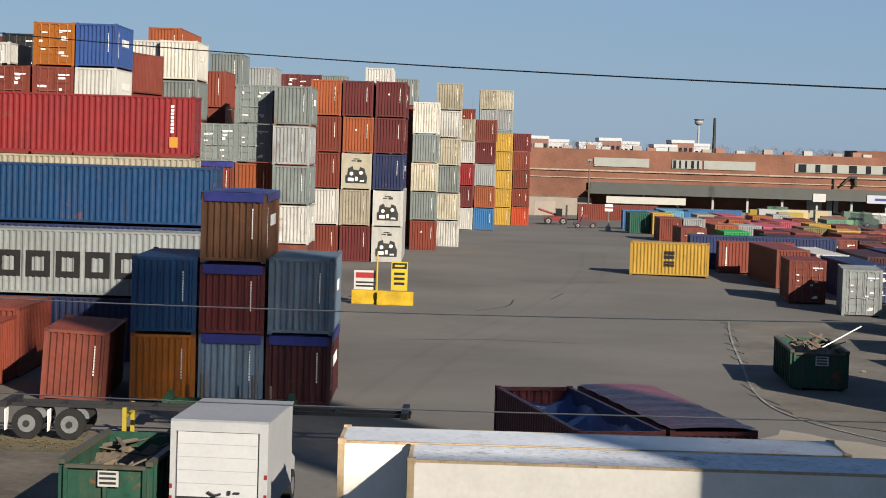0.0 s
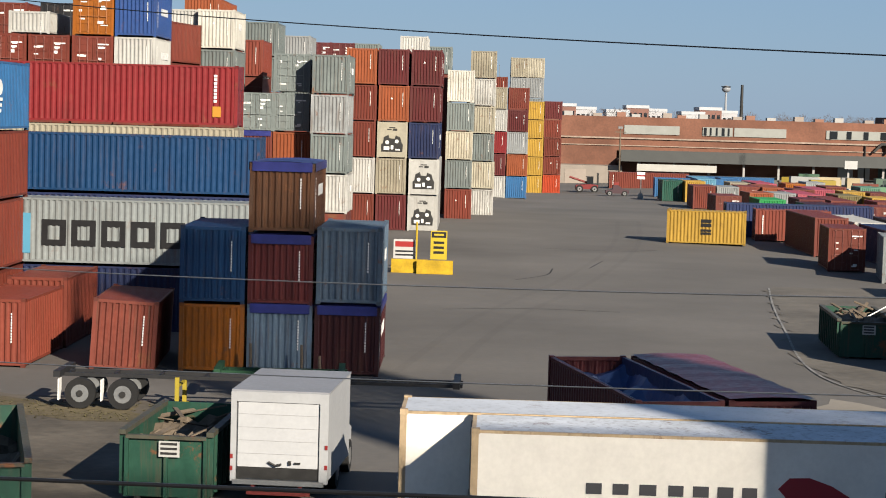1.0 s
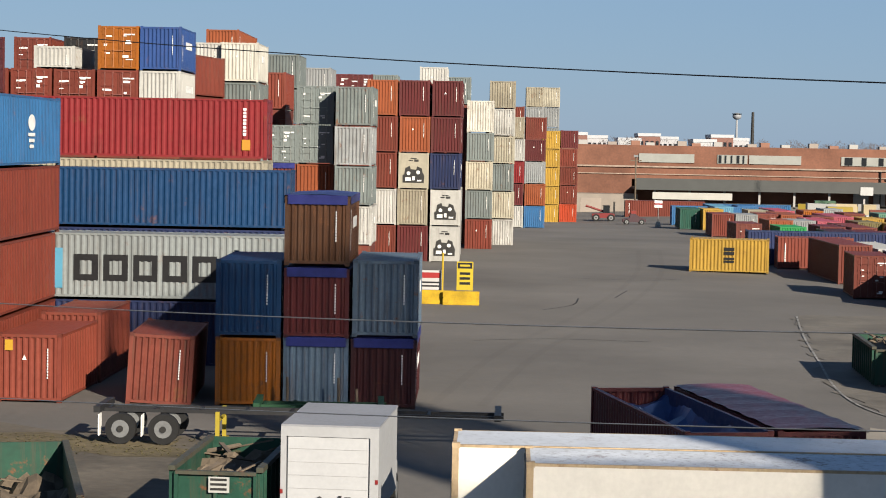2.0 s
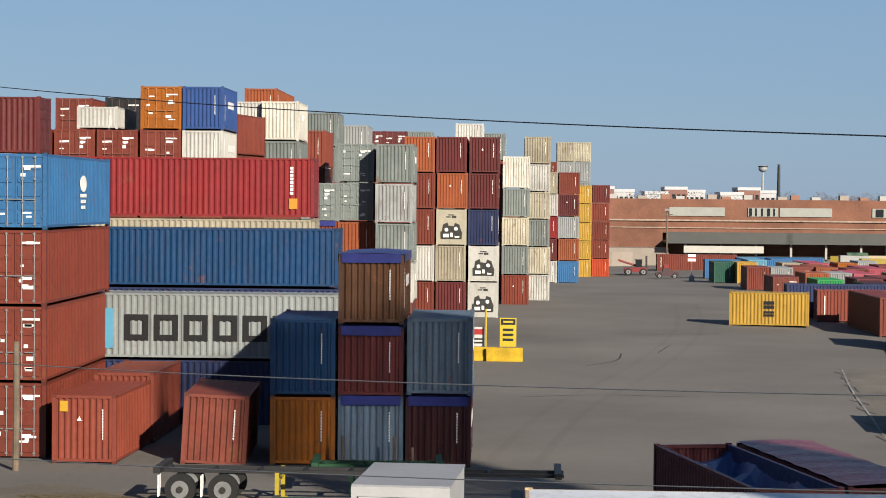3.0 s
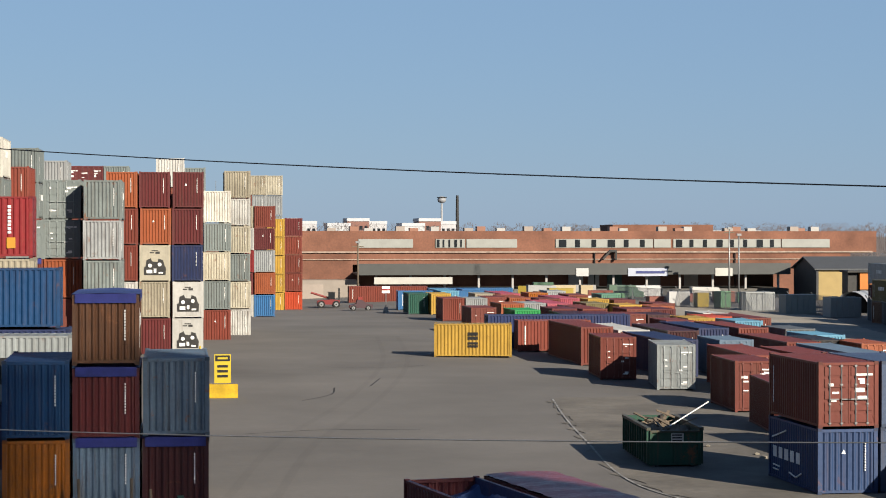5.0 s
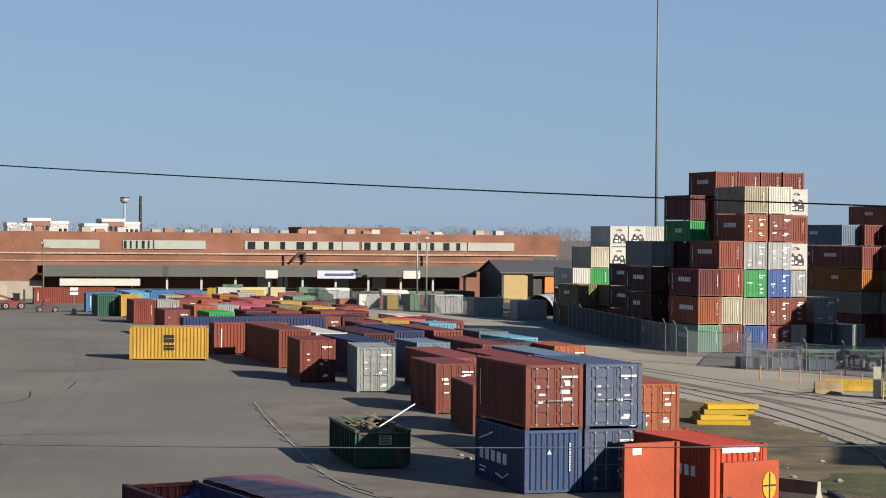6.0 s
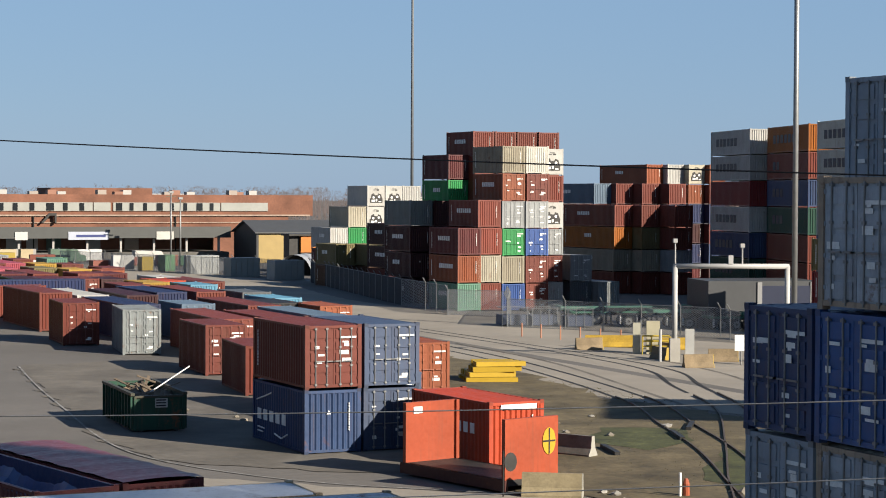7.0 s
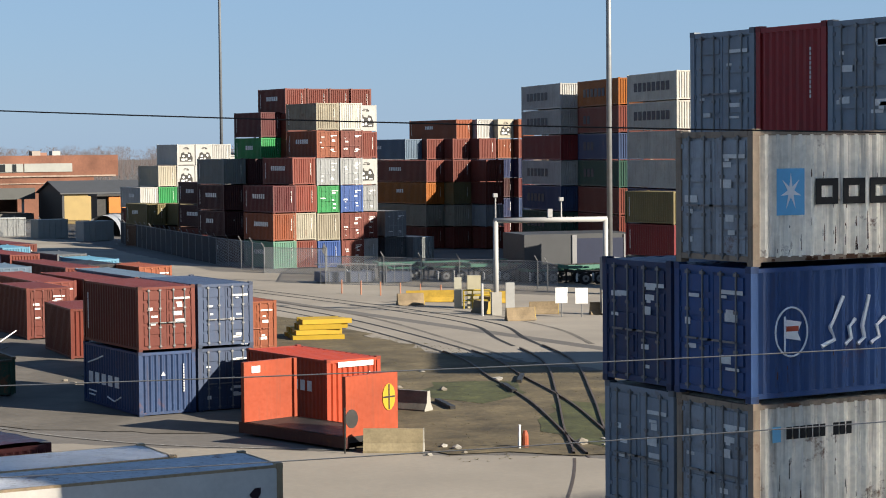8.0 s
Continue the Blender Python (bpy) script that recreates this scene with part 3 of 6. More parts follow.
stack(-16.63, 165, 0, HID + [low("gg"), low("lgrey")], z=-0.5, L=6.06)
stack(-17.77, 138.5, 0, HID + [("*", 0.65), low("brick")], z=0.1, L=6.06, sidemarks=False)
stack(-16.47, 133, 0, ["*", low("*"), low("rust", tarp="tarp"), low("gg", "door")], z=0.32, L=6.06)
stack(-14.03, 133, 0, ["*", low("*"), low("dorange"), low("gg", "door"), low("gg", "door")], z=0.34, L=6.06)
stack(-11.32, 131, 0, ["*", low("white"), low("gg"), low("lgrey"), low("gg")], rusty=True, z=0.28, L=6.06)
for x, c, face in ((-17.33, "dred", "door"), (-15.07, "dred", "door"), (-12.64, "gg", "end")):
    stack(x, 200, 0, HID + [low("*"), low(c, face)], z=0.2, L=6.06)
# the row with the refrigerated boxes
stack(-10.92, 160.4, 0, ["rust", "white", "rust", "rust", "dorange"], z=0.47)
stack(-8.34, 160.3, 0, ["dred", ("tan", "end", BHC, {"rusty": True}), ("cream", "reefer"), "dorange", "dred"], z=0.47)
stack(-5.76, 160.2, 0, [("white", "reefer"), ("white", "reefer"), "navy", "dred", "dred"], z=0.47)
stack(-7.26, 175, 0, HID + [low("*"), low("white")], z=0.1, L=6.06)
stack(-5.2, 188, 0, HID + [low("*"), low("gg")], z=-0.3, L=6.06)
stack(-3.07, 181, 0, [("rust", "end", BHC), low("gg"), low("cream", rusty=True), low("gg"), ("ivory", "end", BHC, {"rusty": True})], z=0.3, L=6.06)
stack(-1.0, 189, 0, [low("white"), low("cream"), low("gg"), low("cream"), low("white"), low("tan")], z=0.35, L=6.06, rusty=True)
stack(-1.29, 195.6, 0, [low("white"), ("cream", "end", BHC), low("cream"), ("cream", "end", BHC)], z=0.42, L=6.06)
stack(1.0, 243, 0, HID + [("*", 0.6), low("rust")], z=0.1, L=6.06)
stack(0.92, 235, 0, [low("white"), low("dred"), low("red"), low("white"), low("tan")], L=6.06)
stack(3.45, 235, 0, [low("sky"), low("dorange"), low("lgrey"), low("dred"), low("rust")], L=6.06)
stack(4.75, 292, 0, [low("*")] * 5 + ["lgrey", ("tan", "end", BHC, {"rusty": True})], z=-0.4, L=6.06)
stack(7.22, 292, 0, [low("*")] * 4 + [low("grey"), "lgrey", ("cream", "end", BHC, {"rusty": True})], z=-0.4, L=6.06)
stack(6.89, 281, 0, [low("yellow")] * 5, z=-0.95, L=6.06)
stack(9.53, 283, 0, [low("hot"), low("rust"), low("rust"), low("rust"), low("dred")], z=-0.85, L=6.06)

# ---- field of containers beside the yard ----
FIELD = [  # x, y, yaw, colour, face, length
    (24.3, 97.3, -6, "rust", "end", 6.06), (29.5, 118.5, -2, "brick", "door", 12.19),
    (28.0, 134.8, 1, "navy", "door", 12.19), (27.6, 147.5, 1, "white", "end", 12.19), (32.0, 135.0, 0, "steelblue", "door", 6.06), (31.4, 147.5, 0, "maroon", "end", 12.19), (36.2, 133.0, 0, "rust", "end", 12.19), (38.9, 136.0, 1, "black", "door", 6.06), (41.2, 142.5, 2, "lblue", "end", 6.06),
    (41.0, 131.5, 1, "dorange", "door", 6.06), (33.0, 116.5, 0, "rust", "end", 12.19), (36.6, 120, 0, "steelblue", "door", 12.19), (33.1, 97.0, -2, "dorange", "door", 6.06), (35.0, 152, 1, "navy", "end", 12.19), (38.5, 153, 2, "rust", "end", 12.19), (42.0, 152, 2, "dgrey", "door", 6.06),
    (23.9, 221, 0, "rust", "end", 6.06), (26.5, 221, 0, "lgrey", "end", 6.06), (22.6, 190, 1, "rust", "door", 6.06), (27.6, 203, 2, "dorange", "end", 6.06), (26.0, 185, 1, "green", "end", 6.06), (30.2, 205, 1, "lgrey", "end", 6.06), (32.8, 205, 1, "pink", "door", 12.19), (37.3, 207, 2, "olive", "end", 6.06),
    (29.2, 172.3, 0, "maroon", "door", 12.19), (31.9, 172.5, 0, "dred", "door", 12.19), (34.5, 178, 1, "rust", "door", 6.06), (37.1, 178, 1, "maroon", "door", 6.06), (38.2, 191.5, 1, "rust", "door", 6.06), (40.8, 192, 1, "dred", "end", 6.06), (45.0, 209, 1, "rust", "door", 6.06), (38.9, 170.5, 1, "yellow", "end", 6.06), (41.6, 174.5, 2, "hot", "end", 6.06), (41.9, 166, 1, "lblue", "end", 6.06),
    (44.6, 172.5, 1, "rust", "end", 12.19), (43.6, 183, 2, "white", "end", 6.06), (33.5, 190, 1, "rust", "end", 12.19), (30.5, 190, 1, "dred", "end", 6.06), (35.6, 165, 0, "rust", "end", 6.06), (40.0, 203, 2, "yellow", "end", 6.06), (42.6, 200, 2, "dorange", "end", 6.06),
    (25.5, 244, 0, "yellow", "end", 6.06), (22.9, 246, 0, "dgreen", "end", 6.06), (29.5, 226, 0, "rust", "door", 6.06), (32.1, 225, 0, "dorange", "end", 12.19), (35.0, 222, 1, "rust", "end", 6.06), (37.6, 224, 1, "pink", "end", 12.19), (40.4, 221, 1, "yellow", "end", 6.06), (43.2, 220, 1, "rust", "door", 6.06),
    (29, 262, 0, "lblue", "end", 12.19), (33, 270, 0, "sky", "end", 6.06), (42, 255, 0, "lgrey", "end", 6.06), (38, 246, 0, "orange", "end", 6.06), (46, 240, 0, "seagreen", "end", 6.06), (34.0, 243, 1, "pink", "end", 12.19), (41.5, 238, 1, "rust", "end", 6.06), (30.8, 243, 0, "tan", "end", 6.06)]
for x, y, yaw, c, face, L in FIELD:
    container(pose(x, y, gz(x, y), 0, 0, yaw), L, B20, c, face, label=f"{WORDS[c]} shipping container standing in the crowded yard", sidemarks=False)
for x, y, yaw, c, face in ((23.0, 132.3, -4, "rust", "door"), (24.4, 145.8, 1, "rust", "end"), (24.9, 124.0, -8, "grey", "door"), (25.7, 108.8, -2, "rust", "door")):
    container(pose(x, y, gz(x, y), 0, 0, yaw), 6.06 if face == "door" else 12.19, BHC, c, face, label=f"high {WORDS[c]} shipping container at the edge of the yard", sidemarks=False, rusty=c == "grey")
lying(22.4, 162.0, gz(22.4, 162), 6.06, B20, "brick", near=False, yaw=-2, label="brick-red shipping container half in shadow")
lying(20.6, 166.5, gz(22, 166) + 0.0, 12.19, B20 + 0.25, "navy", near=False, yaw=-1, sidemarks=False, label="long blue open-top shipping container")
lying(24, 268, gz(24, 268), 12.19, B20, "sky", near=False)
lying(30, 283, gz(30, 283), 12.19, B20, "sky", near=False)
lying(20.6, 307, gz(20, 307), 12.19, B20, "rust", near=False, label="long rust-red trailer parked before the warehouse")
ybox = lying(14.5, 154.6, gz(14.5, 154.6), 6.06, B20, "yellow", yaw=-8.2, sidemarks=False, label="yellow shipping container with black lettering blocks")
for y0, z0, w, h in ((2.62, 1.34, .8, .26), (2.62, 1.66, .8, .26), (2.62, 0.74, .8, .18), (2.62, 0.97, .8, .18)):
    part("letter_block", MB().box((W - 0.004, y0, z0), (W + 0.006, y0 + w, z0 + h)), PLAIN, ybox, "black plain lettering block", MBLACK)
bl = container(pose(19.45, 75.0, 0, 0, 0, 1.5), 6.06, B20, "dblue", "end", True, sidemarks=False, label="dusty blue container with white marks under a rust-red one")
for k in range(5):
    part("marking_block", MB().box((-0.008, 5.0 - k * 0.72, 0.95), (0.004, 5.45 - k * 0.72, 1.4)), MARK, bl)
for pts in ([(5.5, 1.75), (4.6, 1.95), (3.8, 2.15)], [(3.4, 0.5), (2.6, 0.38), (1.9, 0.62)], [(5.4, 0.62), (4.6, 0.6)], [(5.4, 0.45), (4.8, 0.44)]):
    part("painted_stroke", MB().tube([(-0.004, y, z) for y, z in pts], 0.035, 5), MARK, bl, "white painted stroke")
container(pose(19.47, 75.0, B20 + 0.014, 0, 0, 1.5), 6.06, B20, "rust", "door", True, label="rust-red steel twenty-foot shipping container on a blue one")
stack(22.02, 75.1, 1.5, [("denim", "door", B20), ("denim", "door", B20)], L=6.06, near=True)
container(pose(24.75, 81, 0, 0, 0, 5), 12.19, B20, "denim", "door", label="denim blue shipping container behind a stack")

# ---- right stacks ----
OLD8 = B20
D_ = lambda c: (c, "door", OLD8)
E_ = lambda c: (c, "end", OLD8)
RF = lambda c: (c, "reefer", OLD8)
for x, y, z, lay in [(68.9, 170, -0.4, [E_("seagreen"), E_("dorange"), E_("dred")]), (71.1, 170.2, -0.4, [E_("brick"), E_("cream"), E_("brick"), E_("brick")]), (73.6, 170.2, -0.5, [E_("blue"), E_("tan"), D_("green"), D_("lgrey"), D_("dorange"), ("tan", "end", B20, {"rusty": True})]),
                     (76.1, 170.2, -0.5, [D_("rust"), D_("rust"), D_("blue"), D_("lgrey"), D_("rust"), E_("ivory")]), (79.6, 174, -0.6, [E_("white"), D_("rust"), D_("lgrey"), RF("white"), E_("rust"), RF("white")]), (83.3, 175, -0.6, [E_("dgrey"), D_("lgrey")]), (85.9, 174, -0.6, [E_("grey")]),
                     (75.5, 187, -1.0, [low("*")] * 4 + [E_("green"), E_("dred")]), (77.8, 186, -1.2, [low("*")] * 6 + [E_("rust")]), (80.3, 186, -1.2, [low("*")] * 6 + [E_("rust")]), (82.8, 186, -1.2, [low("*")] * 6 + [E_("rust")]), (85.3, 186, -1.2, [low("*")] * 6 + [E_("rust")]),
                     (70.0, 184, -0.5, [E_("maroon")] * 3 + [E_("gg")]), (72.6, 184, -0.5, [E_("maroon")] * 4), (78.8, 211, -0.6, [E_("rust"), E_("maroon"), E_("maroon")]), (79.3, 219.5, -0.6, [E_("brown"), E_("olive")]), (76.4, 222, -0.6, [E_("brown"), E_("olive")])]:
    stack(x, y, 3, lay, sidemarks=True, L=6.06, z=z)
for x, lay in [(79.14, [E_("dred"), E_("white")]), (81.51, [E_("olive"), E_("green"), E_("cream")]), (83.98, [low("*"), E_("seagreen"), RF("white"), RF("white")]), (86.41, [low("*"), E_("white"), RF("white"), RF("white")]), (88.78, [low("*")] * 2 + [E_("white"), E_("white")])]:
    stack(x, 231, 3, [low("*")] + lay, z=-1.4, L=6.06)
# dark group behind the chassis park
for x, y, lay in [(122.5, 228.8, ["maroon", "dred", "navy", "maroon", "brick", "dorange"]), (125.1, 228, ["dred", "maroon", "dblue", "dred", "dorange", "white"]), (127.7, 227, ["dred", "navy", "maroon", "navy", "dorange", "cream"]), (130.3, 226, ["maroon", "dblue", "dred", "navy", "rust", "dorange"]),
                  (104.6, 205, ["rust", "tan", "orange", "brick"]), (107.2, 203, ["rust", "tan", "olive", "rust"]), (109.8, 200, ["rust", "lgrey", "rust", "rust"]), (109.5, 219, ["*", "*", "*", "dred", "steelblue"]), (112, 218, ["*", "*", "*", "rust", "rust"]), (114.6, 216, ["*", "*", "*", "rust", "rust"]), (117.2, 214, ["*", "*", "*", "navy", "rust"])]:
    stack(x, y, 2, [(c, B20) if c == "*" else (c, "reefer" if c == "cream" else "end", B20) for c in lay])


def lettered(x, y, yaw, layers):
    """A tall stack of forty-foot boxes; a number after the colour gives the dark lettering blocks on its long side."""
    z = gz(x, y)
    for k, (c, n) in enumerate(layers):
        o = container(pose(x, y, z, 0, 0, yaw), 12.19, B20, c, "end", sidemarks=False, rusty=c == "tan", label=f"{WORDS[c]} container in a tall stack" + (", dark lettering blocks" if n else ", plain sides"))
        for q in range(n):
            part("letter_block", MB().box((-0.012, 9.6 - q * 1.12, 0.95), (0.0, 10.4 - q * 1.12, 1.75)), PLAIN, o, "", (0.03, 0.035, 0.06))
        z += B20 + 0.012


lettered(100.75, 170, -13, [("rust", 0), ("dgreen", 5), ("dblue", 5), ("white", 6), ("red", 0), ("white", 6), ("white", 6)])
lettered(103.25, 169.4, -13, [("rust", 0), ("rust", 0), ("navy", 0), ("steelblue", 0), ("dred", 0), ("grey", 0), ("tan", 0)])
# unseen columns added beside and behind the tall stack to shade the dark group
for k in range(2, 8):
    stack(100.75 + 2.436 * k, 170 - 0.5626 * k, -13, [low("*")] * 7)
for k in range(1, 8):
    stack(113.5 + 2.5 * k, 184, 0, [low("*")] * 6)
lettered(98.4, 156.3, -15, [("rust", 0), ("rust", 0), ("brick", 0), ("dgreen", 3), ("dblue", 3), ("brick", 2), ("orange", 6)])
lettered(100.85, 155.6, -15, [("rust", 0), ("brick", 0), ("rust", 0), ("maroon", 0), ("brick", 0), ("rust", 0), ("dorange", 0)])
lettered(94.7, 142.0, -14, [("white", 0), ("lgrey", 0), ("dblue", 0), ("ivory", 0), ("ivory", 0), ("ivory", 8), ("ivory", 8)])
stack(83.6, 127.2, 4, [("dgrey", "end", B20), ("red", "end", B20), ("olive", "end", B20)], L=6.06)

# ---- near right stack ----
NR = [(30.3, [("clean", BHC), ("clean", B20), ("deepblue", B20), ("clean", B20)]), (32.85, [("slate", BHC), ("slate", B20), ("dblue", B20)])]
named = {}
for y, lay in NR:
    z = 0.1
    for k, (c, h) in enumerate(lay):
        named[(y, k)] = lying(14.75 + (0.05 if k % 2 else 0), y, z, 12.19, h, c, face="door", rusty=c == "clean", sidemarks=False, label=f"{WORDS[c]} weathered shipping container in the tall roadside stack")
        z += h + 0.012
for y, c in ((36.96, "slate"), (34.45, "cherry"), (31.95, "slate")):
    # the row farthest back stands on its own stack, the other two rest on the stack before it
    for k, cc in enumerate(["navy", "rust", "maroon", "steelblue", c]):
        if k == 4 or y > 36:
            lying(20.1, y + 0.003, 2.65 * k, 6.06, 2.64 if k < 4 else 2.62, cc, near=k == 4, face="door" if c != "cherry" else "end", sidemarks=False, label=f"{WORDS[cc]} shipping container high in the tall roadside stack")
for (y, k), o_ in named.items():
    for p_ in o_.children:
        if y < 31 and k != 2 and (p_.name.startswith("frame") or p_.name.startswith("corner")):
            p_.color = (0.60, 0.46, 0.33, 1)
        # doors coloured darker and bluer than the sides, for the shade on this end
        if y < 31 and k != 2 and p_.name.startswith("door") and "mark" not in p_.name:
            p_.color = (0.62, 0.68, 0.74, 1)
star = named[(30.3, 3)]
part("logo_panel", MB().box((W - 0.004, 0.57, 0.95), (W + 0.006, 1.24, 1.84)), PLAIN, star, "light blue square logo panel", (0.32, 1.0, 1.6))
pts = [(0.905 + (0.26 if k % 2 == 0 else 0.08) * math.sin(k * math.pi / 7), 1.4 + (0.36 if k % 2 == 0 else 0.10) * math.cos(k * math.pi / 7)) for k in range(14)]
part("logo_shape", MB().prism(pts, "x", W + 0.006, W + 0.012), PLAIN, star, "white pointed logo shape", (1.7, 1.7, 1.7))
for k in range(6):
    y0 = 1.52 + k * 0.68
    part("letter_block", open_block(y0, 1.14, 0.56, 0.5, 0.14), PLAIN, star, "black plain block of a painted company name", MBLACK)
bbox_ = named[(30.3, 2)]
ringp = [(0.97 + 0.39 * math.cos(a * math.pi / 16), 1.32 + 0.47 * math.sin(a * math.pi / 16)) for a in range(33)]
part("logo_ring", MB().tube([(W + 0.004, y, z) for y, z in ringp], 0.02, 5), PLAIN, bbox_, "thin white logo ring", (1.8, 1.8, 1.8))
part("flag_shape", MB().prism([(0.84, 1.2), (1.2, 1.14), (1.12, 1.3), (1.22, 1.5), (0.84, 1.56)], "x", W - 0.002, W + 0.008), PLAIN, bbox_, "white pennant shape", (1.8, 1.75, 1.7))
part("flag_bar", MB().box((W + 0.008, 0.84, 1.33), (W + 0.014, 1.14, 1.43)), PLAIN, bbox_, "red bar of the pennant", (0.9, 0.14, 0.06))
part("flag_staff", MB().box((W - 0.002, 0.79, 0.95), (W + 0.008, 0.83, 1.62)), PLAIN, bbox_, "", (1.8, 1.8, 1.8))
for k, (y0, y1, z1) in enumerate(((1.7, 2.25, 1.95), (2.3, 2.55, 1.5), (2.62, 2.9, 1.95), (2.95, 3.3, 1.5), (3.4, 3.7, 1.5))):
    part("letter_stroke", MB().tube([(W + 0.006, y0, 1.0), (W + 0.006, y0 + (y1 - y0) * 0.6, 1.12), (W + 0.006, y0 + (y1 - y0) * 0.4, 1.35), (W + 0.006, y1, z1)], 0.045, 5), PLAIN, bbox_, "white slanted stroke of unreadable script", (1.8, 1.8, 1.8))
lowbox = named[(30.3, 1)]
part("logo_panel", MB().box((W - 0.004, 0.46, 1.82), (W + 0.006, 0.66, 2.12)), PLAIN, lowbox, "small light blue logo square", (0.45, 1.1, 1.5))
for k in range(10):
    if k != 6:
        part("letter_block", MB().box((W - 0.004, 0.8 + k * 0.165, 1.86), (W + 0.006, 0.93 + k * 0.165, 2.1)), PLAIN, lowbox, "small black plain lettering block", MBLACK)


def rust_streaks(parent, n, seed, zmax):
    """Thin dark and rusty runs down the ridges of the long side, most of them low on the panel."""
    r = random.Random(seed)
    rust_, dark = MB(), MB()
    for k in range(n):
        i = r.randrange(1, 42)
        y = 0.15 + (i + r.uniform(0.55, 0.76)) * (11.89 / 43)
        z = 0.22 + zmax * r.random() ** 2.2
        h, w = r.uniform(0.05, 0.42) * r.random() + 0.04, r.uniform(0.008, 0.03)
        (rust_ if r.random() < 0.65 else dark).prism([(y, z), (y + w, z + 0.02), (y + w * 0.7, z + h), (y + w * 0.2, z + h * 0.9)], "x", W - 0.005, W - 0.0015)
    part("rust_streaks", rust_, STAIN, parent, "brown rust runs on the ridges")["kind"] = "stuff"
    part("dirt_streaks", dark, STEEL, parent, "black scuffs on the ridges")["kind"] = "stuff"


STAIN = mat("rust_stain", (0.20, 0.085, 0.035), 0.9, 0, 0.4, 3.0)
rust_streaks(star, 170, 3, 1.5)
rust_streaks(lowbox, 110, 4, 1.9)
rust_streaks(bbox_, 50, 5, 1.2)
for o_ in (star, lowbox):
    # rusty edge strip along the bottom rail
    r_ = random.Random(9)
    b = MB()
    for k in range(60):
        y = r_.uniform(0.3, 11.8)
        b.box((W - 0.008, y, 0.075), (W - 0.0065, y + r_.uniform(0.04, 0.3), 0.075 + r_.uniform(0.02, 0.09)))
    part("rust_edging", b, STAIN, o_, "flaking rust along the bottom rail")["kind"] = "stuff"
# tall unseen screen of slats, added to keep most sun off the nearest containers
tb = thing("slatted_screen", pose(16.6, -10, 0), "tall unseen screen of grey steel slats added beyond the road for shade", "screen")
slat = MB().box((0, 0, 0), (65.4, 0.04, 0.11)).data("slat")
for k in range(133):
    ob_from("slat", slat, GALV, tb, m=pose(0, 0, 0.2 + 0.25 * k))
for k in range(9):
    part("post", MB().box((8.15 * k, 0.06, 0), (8.15 * k + 0.2, 0.26, 33.4)), GALV, tb)
# unseen open-bar tower, added to thinly shade the front stack and ground before it
wc = thing("lattice_tower", pose(51.6, -20.5, 0), "tall unseen round tower of steel bars added beyond the road for shade", "tower")
bar = MB().box((-0.13, -0.05, 0), (0.13, 0.05, 60.0)).data("bar")
for k in range(36):
    a = k * math.pi / 18
    ob_from("bar", bar, POLE, wc, m=pose(4.1 * math.cos(a), 4.1 * math.sin(a), 0, 0, 0, math.degrees(a) + 90))
for z in (0.0, 20.0, 40.0, 59.6):
    part("hoop", MB().tube([(4.0 * math.cos(k * math.pi / 18), 4.0 * math.sin(k * math.pi / 18), z + 0.1) for k in range(37)], 0.1, 6, False), POLE, wc)
# unseen high platform beside the tracks, added for the dark patch on the verge
hp_ = thing("signal_platform", pose(59.8, 45.1, 20, 0, 0, -29), "high unseen platform on one thick column added to shade the verge", "platform")
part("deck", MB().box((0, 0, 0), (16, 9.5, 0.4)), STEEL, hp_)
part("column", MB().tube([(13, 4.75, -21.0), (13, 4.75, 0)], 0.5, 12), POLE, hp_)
tagged(ob_from("inner_containers", INNER.data("inner_containers"), RUSTY, None, COL["rust"]), "rust-red containers hidden deep inside the stacks, some added unseen for shade", "containers", kind="stuff")

# ---- white refrigerated containers in the foreground ----
def white_reefer(x, y, yaw, seed):
    e = lying(x, y, 0.0, 12.19, BHC, "white", near=True, yaw=yaw, face="door", rusty=True, sidemarks=False, marks=True, label="long white refrigerated container with rust-stained corners on the ground")
    for o in e.children:
        o.color = (0.365, 0.345, 0.29, 1)
        if o.name.startswith("side_panel"):
            o.data = cached(("flatside", 12.19), lambda: m_side(12.19, BHC, True))
            if not o.data.materials:
                o.data.materials.append(PLAIN)
            o.material_slots[0].link = "DATA"
            o.color = (1.36, 1.30, 1.17, 1)
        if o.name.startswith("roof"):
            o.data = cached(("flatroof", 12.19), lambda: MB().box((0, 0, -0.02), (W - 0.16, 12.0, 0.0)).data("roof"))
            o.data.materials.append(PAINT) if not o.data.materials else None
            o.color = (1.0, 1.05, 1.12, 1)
        if o.name.startswith("door") and "mark" not in o.name:
            o.color = (0.95, 0.87, 0.72, 1)
        if o.name.startswith("frame") or o.name.startswith("corner"):
            o.color = (0.78, 0.58, 0.35, 1)
    return e


